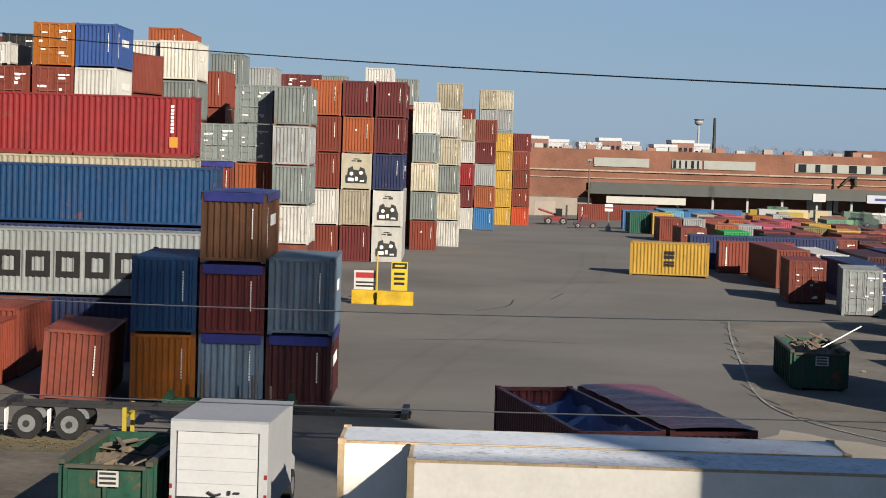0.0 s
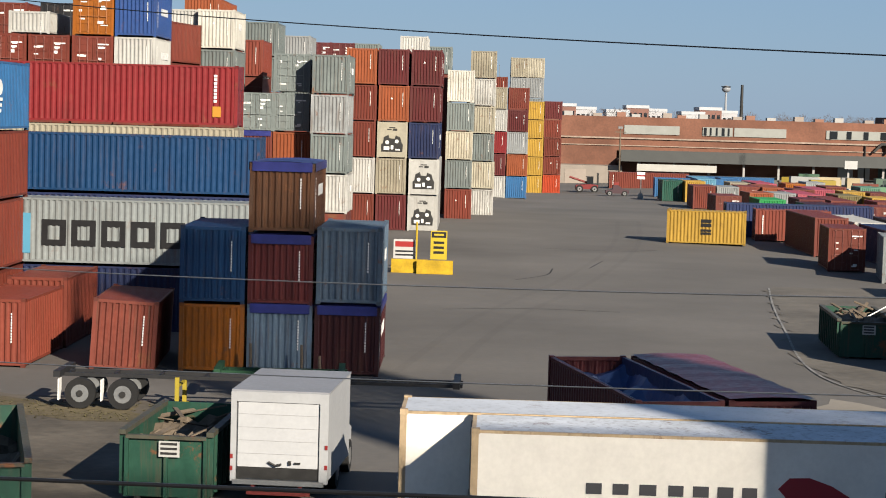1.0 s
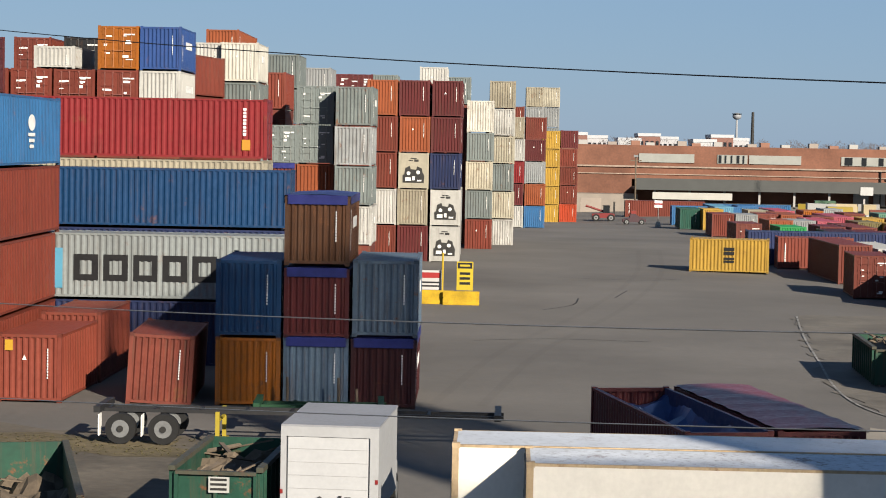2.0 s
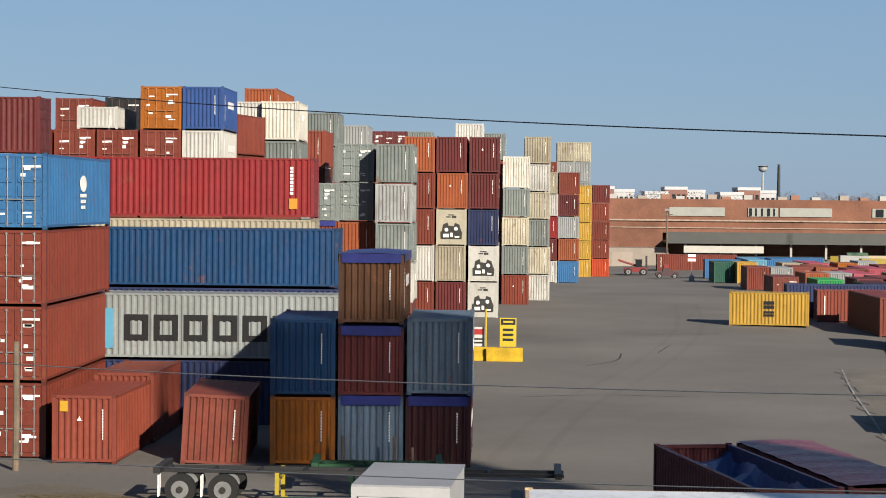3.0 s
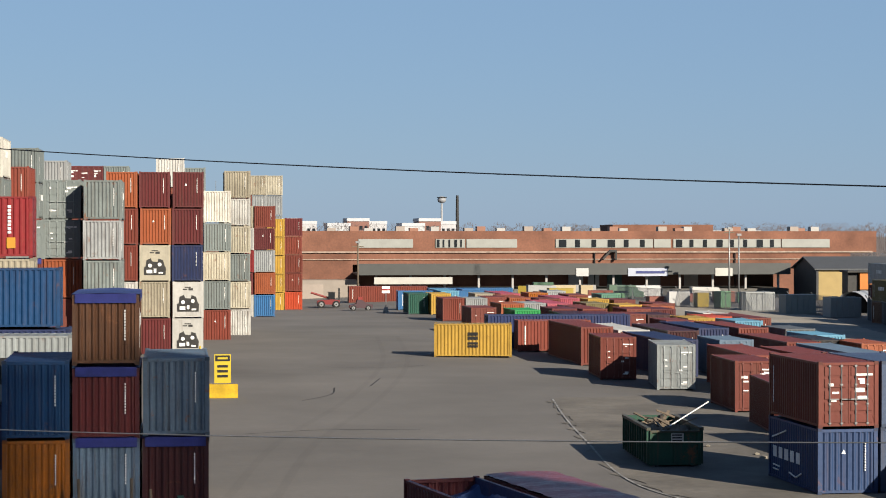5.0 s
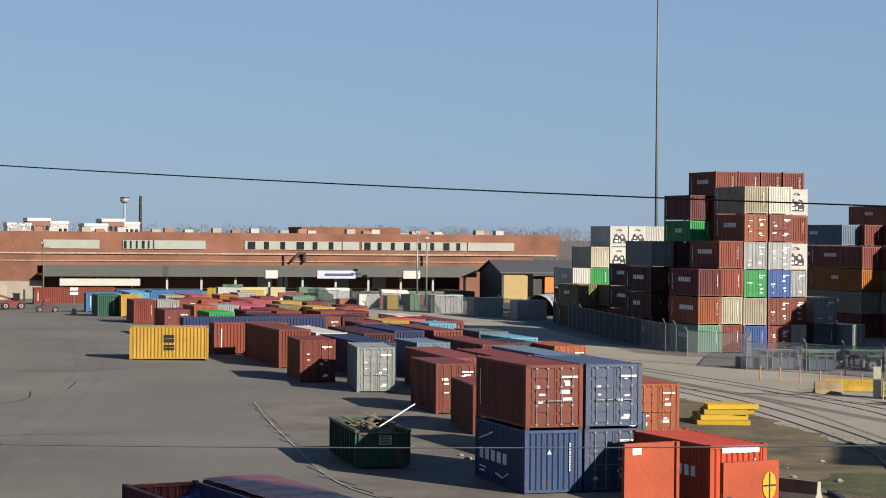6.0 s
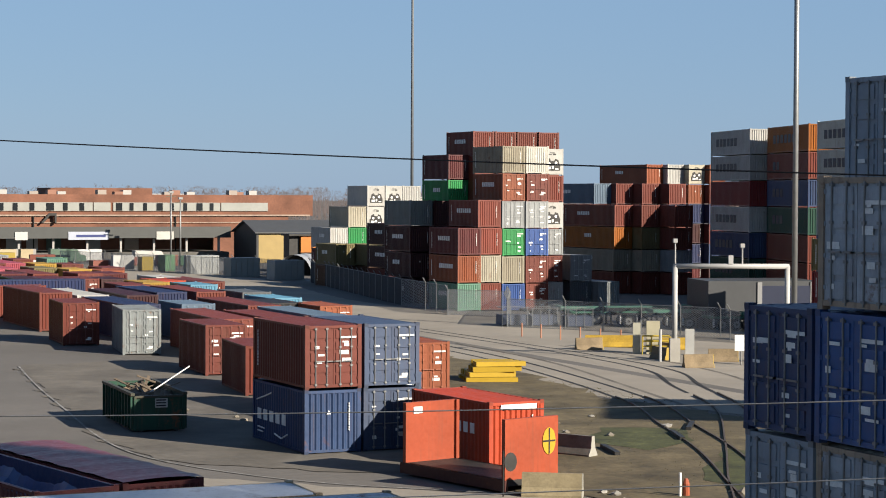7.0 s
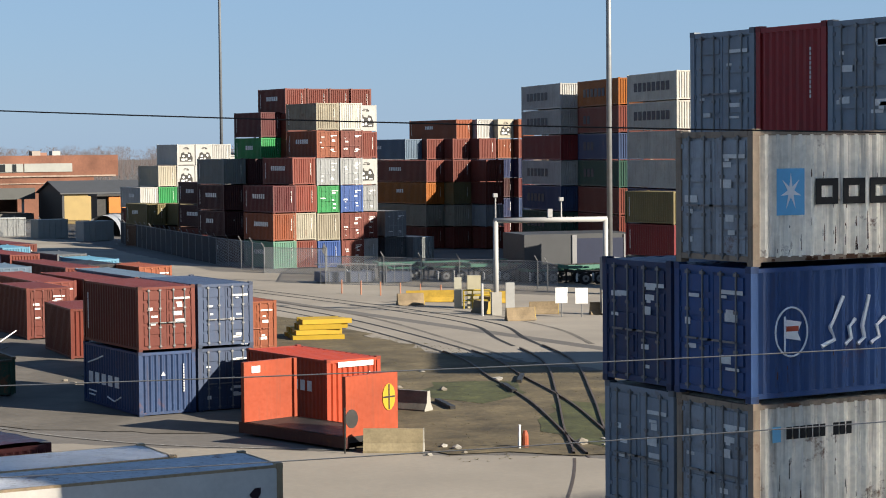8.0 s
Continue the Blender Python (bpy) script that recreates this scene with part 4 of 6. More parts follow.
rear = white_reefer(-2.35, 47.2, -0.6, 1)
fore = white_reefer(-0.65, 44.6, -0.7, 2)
for k, (u, w) in enumerate([(2.6, .42), (3.2, .42), (3.8, .45), (4.45, .40), (5.0, .42), (5.55, .42), (6.1, .40), (9.3, .42), (9.9, .42)]):
    part("letter_block", MB().box((W - 0.002, u, 1.15), (W + 0.008, u + w * 0.85, 1.40)).box((W - 0.002, u, 1.5), (W + 0.008, u + w * 0.85, 1.75)), PLAIN, fore, "dark grey plain lettering block", (0.09, 0.09, 0.10))
part("logo_shape", MB().prism([(6.9, 1.75), (7.15, 2.0), (7.6, 2.02), (8.1, 1.85), (8.6, 1.55), (8.3, 1.5), (8.9, 1.2), (8.0, 1.1), (7.4, 1.2)], "x", W - 0.002, W + 0.008), PLAIN, fore, "red wing-shaped logo", (0.5, 0.03, 0.05))
part("logo_shape", MB().prism([(11.3, 2.2), (11.45, 2.35), (11.6, 2.35), (11.6, 2.2), (11.5, 2.05), (11.4, 2.05)], "x", W - 0.002, W + 0.008), PLAIN, fore, "small dark emblem", (0.06, 0.03, 0.04))

# ---- open-top containers ----
def open_top(m, L, H, tarp_open):
    e = thing("open_top_container", m, "dark red open-top container with a " + ("sagging torn blue tarpaulin" if tarp_open else "taut maroon cover"), "container", "open-top containers")
    c = (0.16, 0.028, 0.030)
    ob_from("frame", cached(("f", L, H), lambda: m_frame(L, H)), PAINT, e, c)
    sm = cached(("s", L, H, False), lambda: m_side(L, H))
    ob_from("side_panel", sm, PAINT, e, c, m=pose(W - 0.005, 0.15, 0.15))
    ob_from("side_panel", sm, PAINT, e, c, m=pose(0.005, L - 0.15, 0.15, 0, 0, 180))
    em = cached(("e", H), lambda: m_end(H))
    ob_from("end_panel", em, PAINT, e, c, m=pose(0.15, 0.005, 0.16))
    ob_from("end_panel", em, PAINT, e, c, m=pose(W - 0.15, L - 0.005, 0.16, 0, 0, 180))
    for x in (0.1, W - 0.14):
        part("inner_wall", MB().box((x, 0.12, 0.16), (x + 0.04, L - 0.12, H - 0.03)), PAINT, e, "", (0.04, 0.06, 0.16) if tarp_open else c)
    b = MB()
    nx, ny = 8, 20
    g_ = []
    rnd = random.Random(3)
    for j in range(ny + 1):
        row = []
        for i in range(nx + 1):
            u, v = i / nx, j / ny
            if tarp_open:
                z = H - 0.1 - 1.7 * (math.sin(math.pi * u) ** 0.6) * (0.35 + 0.65 * (abs(math.sin(v * 7.0 + 1.2)))) * (0.25 if v > 0.9 else 1) - rnd.uniform(0, 0.10)
            else:
                z = H + 0.03 + 0.05 * math.sin(math.pi * u) + 0.015 * math.sin(v * 40)
            row.append((0.03 + u * (W - 0.06), 0.05 + v * (L - 0.1), z))
        g_.append(row)
    for j in range(ny):
        for i in range(nx):
            b.quad(g_[j][i], g_[j][i + 1], g_[j + 1][i + 1], g_[j + 1][i])
    part("tarpaulin", b, TARP, e, "blue tarpaulin" if tarp_open else "maroon cover", (0.05, 0.115, 0.33) if tarp_open else (0.25, 0.068, 0.085), smooth=True)
    return e


open_top(pose(3.65, 52.0, 0, 0, 0, 11.5), 9.6, 2.6, True)
open_top(pose(6.15, 52.5, 0, 0, 0, 11.0), 9.6, 2.6, False)

# ---- box truck ----
def box_truck(m):
    e = thing("box_truck", m, "white box truck seen from behind with a closed roll-up door", "truck")
    w, L, z0, z1 = 2.42, 4.2, 0.68, 2.88
    white = (0.60, 0.61, 0.62)
    part("cargo_box", MB().box((0, 0.06, z0), (w, L, z1)), PLAIN, e, "", white)
    part("roof", MB().box((-0.02, 0.03, z1), (w + 0.02, L + 0.02, z1 + 0.05)), PLAIN, e, "grey roof sheet", (0.42, 0.43, 0.46))
    for x0, x1 in ((-0.02, 0.12), (w - 0.20, w + 0.02)):
        part("corner_post", MB().box((x0, -0.03, z0 - 0.05), (x1, 0.10, z1)), PLAIN, e, "", white)
    part("header", MB().box((0.12, -0.03, z1 - 0.24), (w - 0.20, 0.08, z1 + 0.01)), PLAIN, e, "", white)
    d = part("roll_up_door", MB().box((0.16, 0.0, z0 + 0.32), (w - 0.24, 0.05, z1 - 0.25)), PLAIN, e, "", (0.74, 0.75, 0.76))
    for k in range(1, 5):
        z = z0 + 0.32 + k * 0.33
        part("door_seam", MB().box((0.17, -0.004, z), (w - 0.25, 0.001, z + 0.012)), PLAIN, d, "", (0.52, 0.52, 0.52))
    part("door_handle", MB().tube([(0.95, -0.05, z0 + 0.46), (1.12, -0.07, z0 + 0.38), (1.28, -0.05, z0 + 0.42)], 0.03, 6).box((1.45, -0.05, z0 + .40), (1.52, -0.0, z0 + .5)).box((1.6, -0.05, z0 + .43), (1.75, -0.0, z0 + .47)), STEEL, d, "dark latch handle")
    part("open_sill", MB().box((0.14, 0.02, z0 + 0.02), (w - 0.22, 0.055, z0 + 0.31)), STEEL, e, "dark gap under the raised door")
    part("bumper", MB().box((0.05, -0.06, z0 - 0.12), (w - 0.08, 0.05, z0)), GALV, e)
    part("tail_frame", MB().box((0.5, 0.0, 0.3), (0.6, 0.3, z0 - 0.1)).box((1.7, 0, 0.3), (1.8, 0.3, z0 - 0.1)).box((0.4, -0.02, 0.3), (2.0, 0.06, 0.4)), PLAIN, e, "red tail frame", (0.3, 0.05, 0.04))
    for x, z in ((-0.025, 1.2), (-0.025, 0.9), (w - 0.06, 1.0), (w - 0.06, 1.5)):
        part("marker_lamp", MB().box((x, -0.045, z), (x + 0.07, -0.02, z + 0.11)), PLAIN, e, "small red marker lamp", (0.35, 0.02, 0.02))
    for x in (0.12, w - 0.42):
        wb = part("wheel", MB().tube([(x, 2.9, 0.45), (x + 0.3, 2.9, 0.45)], 0.45, 18), RUBBER, e)
        part("rim", MB().tube([(x - 0.01, 2.9, 0.45), (x + 0.31, 2.9, 0.45)], 0.24, 14), GALV, wb)
        wb = part("wheel", MB().tube([(x, 5.4, 0.45), (x + 0.3, 5.4, 0.45)], 0.45, 18), RUBBER, e)
        part("rim", MB().tube([(x - 0.01, 5.4, 0.45), (x + 0.31, 5.4, 0.45)], 0.24, 14), GALV, wb)
    part("chassis", MB().box((0.7, 0.1, 0.45), (1.7, 6.0, 0.62)), STEEL, e)
    part("cab", MB().prism([(4.3, 0.5), (6.2, 0.5), (6.25, 1.1), (5.7, 1.3), (5.3, 2.1), (4.3, 2.15)], "x", 0.2, w - 0.2), PLAIN, e, "", white)


box_truck(pose(-6.62, 49.5, 0, 0, 0, -4))

# ---- roll-off dumpsters ----
def dumpster(m, w, L, H, label, rubble_seed, fill=0.25, boards=16):
    e = thing("dumpster", m, label, "dumpster", "green dumpsters")
    g_ = (0.018, 0.095, 0.058)
    t = 0.06
    part("floor_plate", MB().box((0.02, 0.02, 0.15), (w - 0.02, L - 0.02, 0.22)), PAINT, e, "", g_)
    for x in (0.0, w - t):
        part("side_wall", MB().box((x, 0, 0.15), (x + t, L, H)), RUSTY, e, "", g_)
    for y in (0.0, L - t):
        part("end_wall", MB().box((t, y, 0.15), (w - t, y + t, H - (0.12 if y == 0 else 0))), RUSTY, e, "", g_)
    n = int(L / 0.62)
    for k in range(n + 1):
        y = k * (L - 0.1) / n
        for x in (-0.09, w):
            part("side_rib", MB().box((x, y, 0.2), (x + 0.09, y + 0.1, H - 0.1)), RUSTY, e, "", g_)
    for k in range(3):
        x = 0.05 + k * (w - 0.2) / 2
        part("end_rib", MB().box((x, -0.09, 0.15), (x + 0.1, 0, H - 0.12)), RUSTY, e, "", g_)
    part("rim", MB().box((-0.1, -0.08, H - 0.09), (0.02 + t, L + 0.08, H + 0.03)).box((w - t - 0.02, -0.08, H - 0.09), (w + 0.1, L + 0.08, H + 0.03)).box((0.08, -0.1, H - 0.18), (w - 0.08, t, H - 0.09)), RUSTY, e, "worn rusty rim", (0.10, 0.10, 0.07))
    part("label_plate", MB().box((w * 0.42, -0.10, H - 0.62), (w * 0.66, -0.092, H - 0.22)), PLAIN, e, "white label plate", (0.7, 0.7, 0.66))
    for k in range(3):
        part("label_bar", MB().box((w * 0.44, -0.106, H - 0.56 + k * 0.12), (w * 0.63, -0.100, H - 0.50 + k * 0.12)), STEEL, e)
    part("skid", MB().box((0.3, 0, 0), (0.45, L, 0.15)).box((w - 0.45, 0, 0), (w - 0.3, L, 0.15)), STEEL, e)
    r = random.Random(rubble_seed)
    b = MB()
    nx, ny = 9, 16
    hs = [[H - fill + r.uniform(-0.22, 0.16) + 0.2 * math.sin(i * 0.8) * math.sin(j * 0.6 + rubble_seed) for i in range(nx + 1)] for j in range(ny + 1)]
    P_ = lambda i, j: (t + (w - 2 * t) * i / nx, t + (L - 2 * t) * j / ny, hs[j][i])
    for j in range(ny):
        for i in range(nx):
            b.quad(P_(i, j), P_(i + 1, j), P_(i + 1, j + 1))
            b.quad(P_(i, j), P_(i + 1, j + 1), P_(i, j + 1))
    ru = part("rubble", b, WOOD, e, "heap of brown rubble and scrap wood")
    for k in range(boards):
        a = r.uniform(0, 6.28)
        x, y, z = r.uniform(0.4, w - 0.4), r.uniform(0.4, L - 0.4), H - fill + r.uniform(0.05, 0.37)
        ln = r.uniform(0.3, 0.9)
        mm = pose(x, y, z, r.uniform(-25, 25), r.uniform(-25, 25), math.degrees(a))
        part("scrap_board", MB().box((-ln, -0.07, -0.02), (ln, 0.07, 0.02), mm), WOOD, e)
    return e


dumpster(pose(14.95, 84.4, 0, 0, 0, -3), 2.3, 6.2, 1.75, "dark green roll-off dumpster heaped with scrap wood", 3)
d2 = thing("scrap_pole", pose(17.0, 85.5, 0), "long pale scrap pole leaning out of a dumpster", "pole")
part("pole", MB().tube([(-0.4, 2.0, 1.5), (1.6, 2.6, 2.55)], 0.03, 6), MARK, d2)
dumpster(pose(-9.35, 49.6, 0, 0, 0, -3), 2.2, 5.2, 1.8, "green roll-off dumpster half full of rusty scrap", 7, 0.5, 9)
dumpster(pose(-13.3, 46.0, 0, 0, 0, 14), 2.3, 8.6, 1.55, "weathered green roll-off dumpster with ribbed sides", 9, 1.0, 3)

# ---- parked container chassis ----
def wheel(e, x, y, z, r=0.5, w=0.32, rimcol=None):
    t = part("wheel", MB().tube([(x, y - w / 2, z), (x, y + w / 2, z)], r, 20), RUBBER, e)
    part("rim", MB().tube([(x, y - w / 2 - 0.012, z), (x, y + w / 2 + 0.012, z)], r * 0.58, 16), GALV, t, "pale steel rim")
    part("hub", MB().tube([(x, y - w / 2 - 0.05, z), (x, y + w / 2 + 0.05, z)], r * 0.22, 10), STEEL, t)


def chassis(m, L, frame_mat, color, wheels, label, gear_col):
    e = thing("container_chassis", m, label, "trailer chassis", "parked chassis")
    for y in (0.7, 1.6):
        part("main_beam", MB().box((0, y, 1.0), (L, y + 0.10, 1.12)), frame_mat, e, "", color)
    for k in range(int(L / 1.5)):
        part("cross_beam", MB().box((0.4 + k * 1.5, 0.75, 1.0), (0.5 + k * 1.5, 1.65, 1.12)), frame_mat, e, "", color)
    for x in (0.1, L - 0.3):
        part("bolster", MB().box((x, 0, 1.05), (x + 0.22, 2.44, 1.25)), frame_mat, e, "", color)
    for x in wheels:
        for y in (0.28, 2.16):
            wheel(e, x, y, 0.52)
        part("axle", MB().tube([(x, 0.3, 0.52), (x, 2.1, 0.52)], 0.07, 8), STEEL, e)
    for y in (0.35, 1.95):
        part("landing_leg", MB().box((L * 0.3, y, 0.08), (L * 0.3 + 0.13, y + 0.13, 1.1)).box((L * 0.3 - 0.08, y - 0.05, 0.0), (L * 0.3 + 0.21, y + 0.18, 0.08)), PLAIN, e, "yellow landing leg", gear_col)
    part("leg_brace", MB().box((L * 0.3 + 0.02, 0.4, 0.75), (L * 0.3 + 0.1, 2.0, 0.83)), PLAIN, e, "", gear_col)
    if wheels:
        for x in (wheels[0] - 0.72, wheels[0] + 0.68):
            part("mud_flap", MB().box((x, 0.1, 0.28), (x + 0.03, 0.55, 0.98)), MARK, e, "white mud flap")
    return e


chassis(pose(-14.3, 64.4, 0, 0, 0, -0.8), 13.4, PLAIN, (0.03, 0.03, 0.032), (0.95, 2.35), "black container chassis with tandem wheels and yellow legs", (0.55, 0.42, 0.04))
chassis(pose(-9.4, 66.9, -0.12, 0, 0, 3), 4.6, PLAIN, (0.015, 0.085, 0.035), (), "green empty container chassis frame on the asphalt", (0.015, 0.085, 0.035))

# ---- orange flat rack ----
fl = thing("flat_rack", pose(22.3, 62.45, 0, 0, 0, 14), "bright orange-red flat rack with upright end walls", "flat rack")
OR = (0.50, 0.085, 0.028)
part("deck", MB().box((0, 0, 0.28), (2.44, 6.06, 0.50)), STEEL, fl, "dark worn deck")
part("deck_beam", MB().box((-0.02, -0.02, 0.1), (0.12, 6.08, 0.5)), PAINT, fl, "", (0.10, 0.025, 0.02))
part("deck_beam", MB().box((2.32, -0.02, 0.1), (2.46, 6.08, 0.5)), PAINT, fl, "", (0.10, 0.025, 0.02))
w1 = part("end_wall", MB().box((0, 0, 0.5), (2.44, 0.18, 2.62)), PAINT, fl, "orange end wall with a yellow disc", OR)
part("end_wall", MB().box((0.0, 5.75, 0.5), (2.3, 5.93, 2.72)).box((2.3, 5.65, 0.5), (2.44, 5.95, 2.72)), PAINT, fl, "orange end wall", OR)
disc = [(2.0 + 0.3 * math.cos(a * math.pi / 8), 1.75 + 0.48 * math.sin(a * math.pi / 8)) for a in range(16)]
part("warning_disc", MB().prism(disc, "y", -0.03, -0.004), PLAIN, w1, "yellow disc with dark cross bars", (0.75, 0.45, 0.02))
part("disc_bar", MB().box((1.97, -0.04, 1.3), (2.03, -0.031, 2.2)).box((1.72, -0.039, 1.72), (2.28, -0.031, 1.78)), STEEL, w1)
part("label_plate", MB().box((0.35, 5.73, 2.3), (0.75, 5.749, 2.55)), MARK, fl)
ot = container(pose(24.35, 68.1, 0, 0, 0, 6), 6.06, 2.6, "hot", "end", True, label="bright orange-red open container behind the flat rack", sidemarks=False)
blocks(ot, [(0.5, 2.28, 2.1, 2.48)], -0.004, MARK, None, "marking_block", "white stripe of unreadable lettering")
for k in range(4):
    part("letter_block", MB().box((-0.012, 1.1 + k * 0.5, 1.3), (-0.002, 1.42 + k * 0.5, 1.7)), MARK, ot, "white plain lettering block")

rs = thing("round_sign", pose(22.05, 62.05, 0), "dark round sign seen from behind on a thin post", "sign")
part("post", MB().tube([(0, 0, 0), (0, 0, 1.6)], 0.03, 8), STEEL, rs)
part("disc", MB().prism([(0.27 + 0.24 * math.cos(a * math.pi / 10), 1.2 + 0.33 * math.sin(a * math.pi / 10)) for a in range(20)], "y", -0.02, 0.0), STEEL, rs)

# ---- barriers ----
def jersey(m, L, color, label, end=None):
    e = thing("concrete_barrier", m, label, "barrier", "concrete barriers")
    prof = [(-0.3, 0), (0.3, 0), (0.3, 0.08), (0.15, 0.33), (0.09, 0.82), (-0.09, 0.82), (-0.15, 0.33), (-0.3, 0.08)]
    part("body", MB().prism(prof, "x", 0, L), CONC, e, "", color)
    if end:
        part("painted_end", MB().prism([(a * 1.01, b * 1.01) for a, b in prof], "x", L - 0.02, L + 0.012), PLAIN, e, "", end)
    return e


CC = (0.42, 0.36, 0.25)
jersey(pose(22.75, 62.0, 0.01, 0, 0, -33), 2.1, (0.45, 0.37, 0.22), "old yellowish concrete barrier with chipped edges", (0.6, 0.57, 0.48))
jersey(pose(27.3, 75.2, 0.01, 0, 0, -62), 5.6, (0.30, 0.28, 0.24), "grey concrete barrier in the grass", (0.5, 0.48, 0.42))
jersey(pose(24.6, 72.6, 0.01, 0, 0, -40), 1.6, (0.62, 0.46, 0.08), "faded yellow painted concrete barrier")
for x, y, r_ in ((55.8, 121.2, 20), (55.3, 106, 20), (59.8, 110.5, 5), (60.0, 117.5, -60), (57.4, 113.4, -60), (63.2, 108.5, 10)):
    jersey(pose(x, y, gz(x, y), 0, 0, r_ - 30), 1.9, (0.36, 0.27, 0.16), "concrete traffic barrier with a yellow end", (0.62, 0.42, 0.06))
for x, y, L_ in ((58.0, 124.0, 3.6), (61.6, 121.3, 3.0)):
    jersey(pose(x, y, gz(x, y), 0, 0, -25), L_, (0.62, 0.40, 0.05), "long yellow painted concrete barrier")

# yellow barrier with signs
jersey(pose(-5.45, 120.9, gz(-5, 121), 0, 0, 0), 2.2, (0.72, 0.46, 0.02), "bright yellow painted concrete barrier below the signs")
jersey(pose(-3.9, 120.5, gz(-5, 121), 0, 0, 0), 2.2, (0.72, 0.46, 0.02), "bright yellow painted concrete barrier below the signs")
s1 = thing("warning_sign", pose(-3.1, 121.25, gz(-3, 121)), "yellow warning sign with black heading behind a barrier", "sign")
for x in (0.15, 0.85):
    part("leg", MB().box((x - 0.04, 0.02, 0.0), (x + 0.04, 0.08, 2.3)), GALV, s1)
part("board", MB().box((0, -0.02, 0.82), (1.0, 0.02, 2.57)), PLAIN, s1, "yellow board", (0.75, 0.56, 0.03))
part("heading", MB().box((0.06, -0.032, 2.15), (0.94, -0.022, 2.5)), PLAIN, s1, "black heading panel", MBLACK)
part("heading_bar", MB().box((0.2, -0.044, 2.27), (0.8, -0.034, 2.39)), PLAIN, s1, "yellow bar of lettering", (0.75, 0.56, 0.03))
for k in range(3):
    part("text_bar", MB().box((0.18, -0.03, 1.17 + k * 0.3), (0.82, -0.022, 1.32 + k * 0.3)), PLAIN, s1, "dark bar of lettering", MBLACK)
s2 = thing("notice_sign", pose(-5.35, 121.25, gz(-5, 121)), "white notice sign with red and black bars", "sign")
for x in (0.2, 1.15):
    part("leg", MB().box((x - 0.04, 0.02, 0.0), (x + 0.04, 0.08, 1.9)), GALV, s2)
part("board", MB().box((0, -0.02, 0.82), (1.35, 0.02, 2.0)), PLAIN, s2, "white board", (0.75, 0.74, 0.72))
part("text_bar", MB().box((0.1, -0.03, 1.54), (1.25, -0.022, 1.87)), PLAIN, s2, "red bar", (0.5, 0.03, 0.03))
for k in range(2):
    part("text_bar", MB().box((0.12, -0.03, 1.0 + k * 0.22), (1.2, -0.022, 1.1 + k * 0.22)), PLAIN, s2, "black bar", MBLACK)
sp = thing("yellow_post", pose(-3.95, 121.0, gz(-4, 121)), "thin yellow marker post behind the barrier", "post")
part("post", MB().tube([(0, 0, 0), (0, 0, 3.1)], 0.06, 8), PLAIN, sp, "", (0.72, 0.5, 0.03))

# stacked yellow timbers
for k in range(4):
    for j in range(4 - k // 2):
        y0 = 100.6 + j * 0.75 + k * 0.1
        bz = gz(39, 101) + k * 0.28
        t = thing("yellow_beam", pose(38.2 + 0.25 * k + 0.2 * j, y0, bz, 0, 0, -18 + 7 * (k % 2) - 4 * (j % 3)), "yellow painted beam in a stacked pile", "beam", "pile of yellow beams")
        part("beam", MB().box((0, 0, 0), (2.9 - 0.25 * (k + j) % 0.7, 0.55, 0.26)), PLAIN, t, "", (0.70, 0.46, 0.03))
# timber and rubble bits in the verge
rb = random.Random(21)
for k in range(26):
    x, y = rb.choice([(24 + rb.uniform(0, 3), 60.5 + rb.uniform(-1.5, 2)), (28 + rb.uniform(-1, 6), 57.5 + rb.uniform(0, 3)), (19 + rb.uniform(0, 5), 88 + rb.uniform(-1.5, 4)), (34 + rb.uniform(-3, 4), 78 + rb.uniform(-4, 6))])
    s_ = rb.uniform(0.08, 0.28)
    bm = bmesh.new()
    bmesh.ops.create_icosphere(bm, subdivisions=1, radius=s_)
    for v in bm.verts:
        v.co *= rb.uniform(0.7, 1.2)
        v.co.z *= 0.6
    me = bpy.data.meshes.new("stone")
    bm.to_mesh(me)
    bm.free()
    o = ob_from("stone", me, CONC, None, rb.choice([(0.45, 0.4, 0.32), (0.3, 0.24, 0.18), (0.55, 0.52, 0.46)]), m=pose(x, y, gz(x, y) + s_ * 0.25))
    tagged(o, "broken lump of concrete or stone on the ground", "stone", "scattered rubble")
for x0, y0, x1, y1 in ((37.8, 78.3, 35.0, 71.0), (30.8, 69.5, 31.8, 73.2), (40.5, 80, 37, 75)):
    ti = thing("rail_timber", pose((x0 + x1) / 2, (y0 + y1) / 2, 0.02, 0, 0, math.degrees(math.atan2(y1 - y0, x1 - x0))), "dark weathered railway timber lying in the grass", "timber")
    part("timber", MB().box((-1.3, -0.11, 0), (1.3, 0.11, 0.16)), STEEL, ti)
hp = thing("marker_post", pose(27.7, 59.7, 0), "short white and orange marker post in the verge", "post")
part("post", MB().tube([(0, 0, 0), (0, 0, 0.85)], 0.05, 8), MARK, hp)
part("hydrant_cap", MB().tube([(0.3, 0.1, 0), (0.3, 0.1, 0.45), (0.3, 0.1, 0.62)], [0.13, 0.12, 0.06], 10), PLAIN, hp, "orange cap", (0.5, 0.12, 0.05))

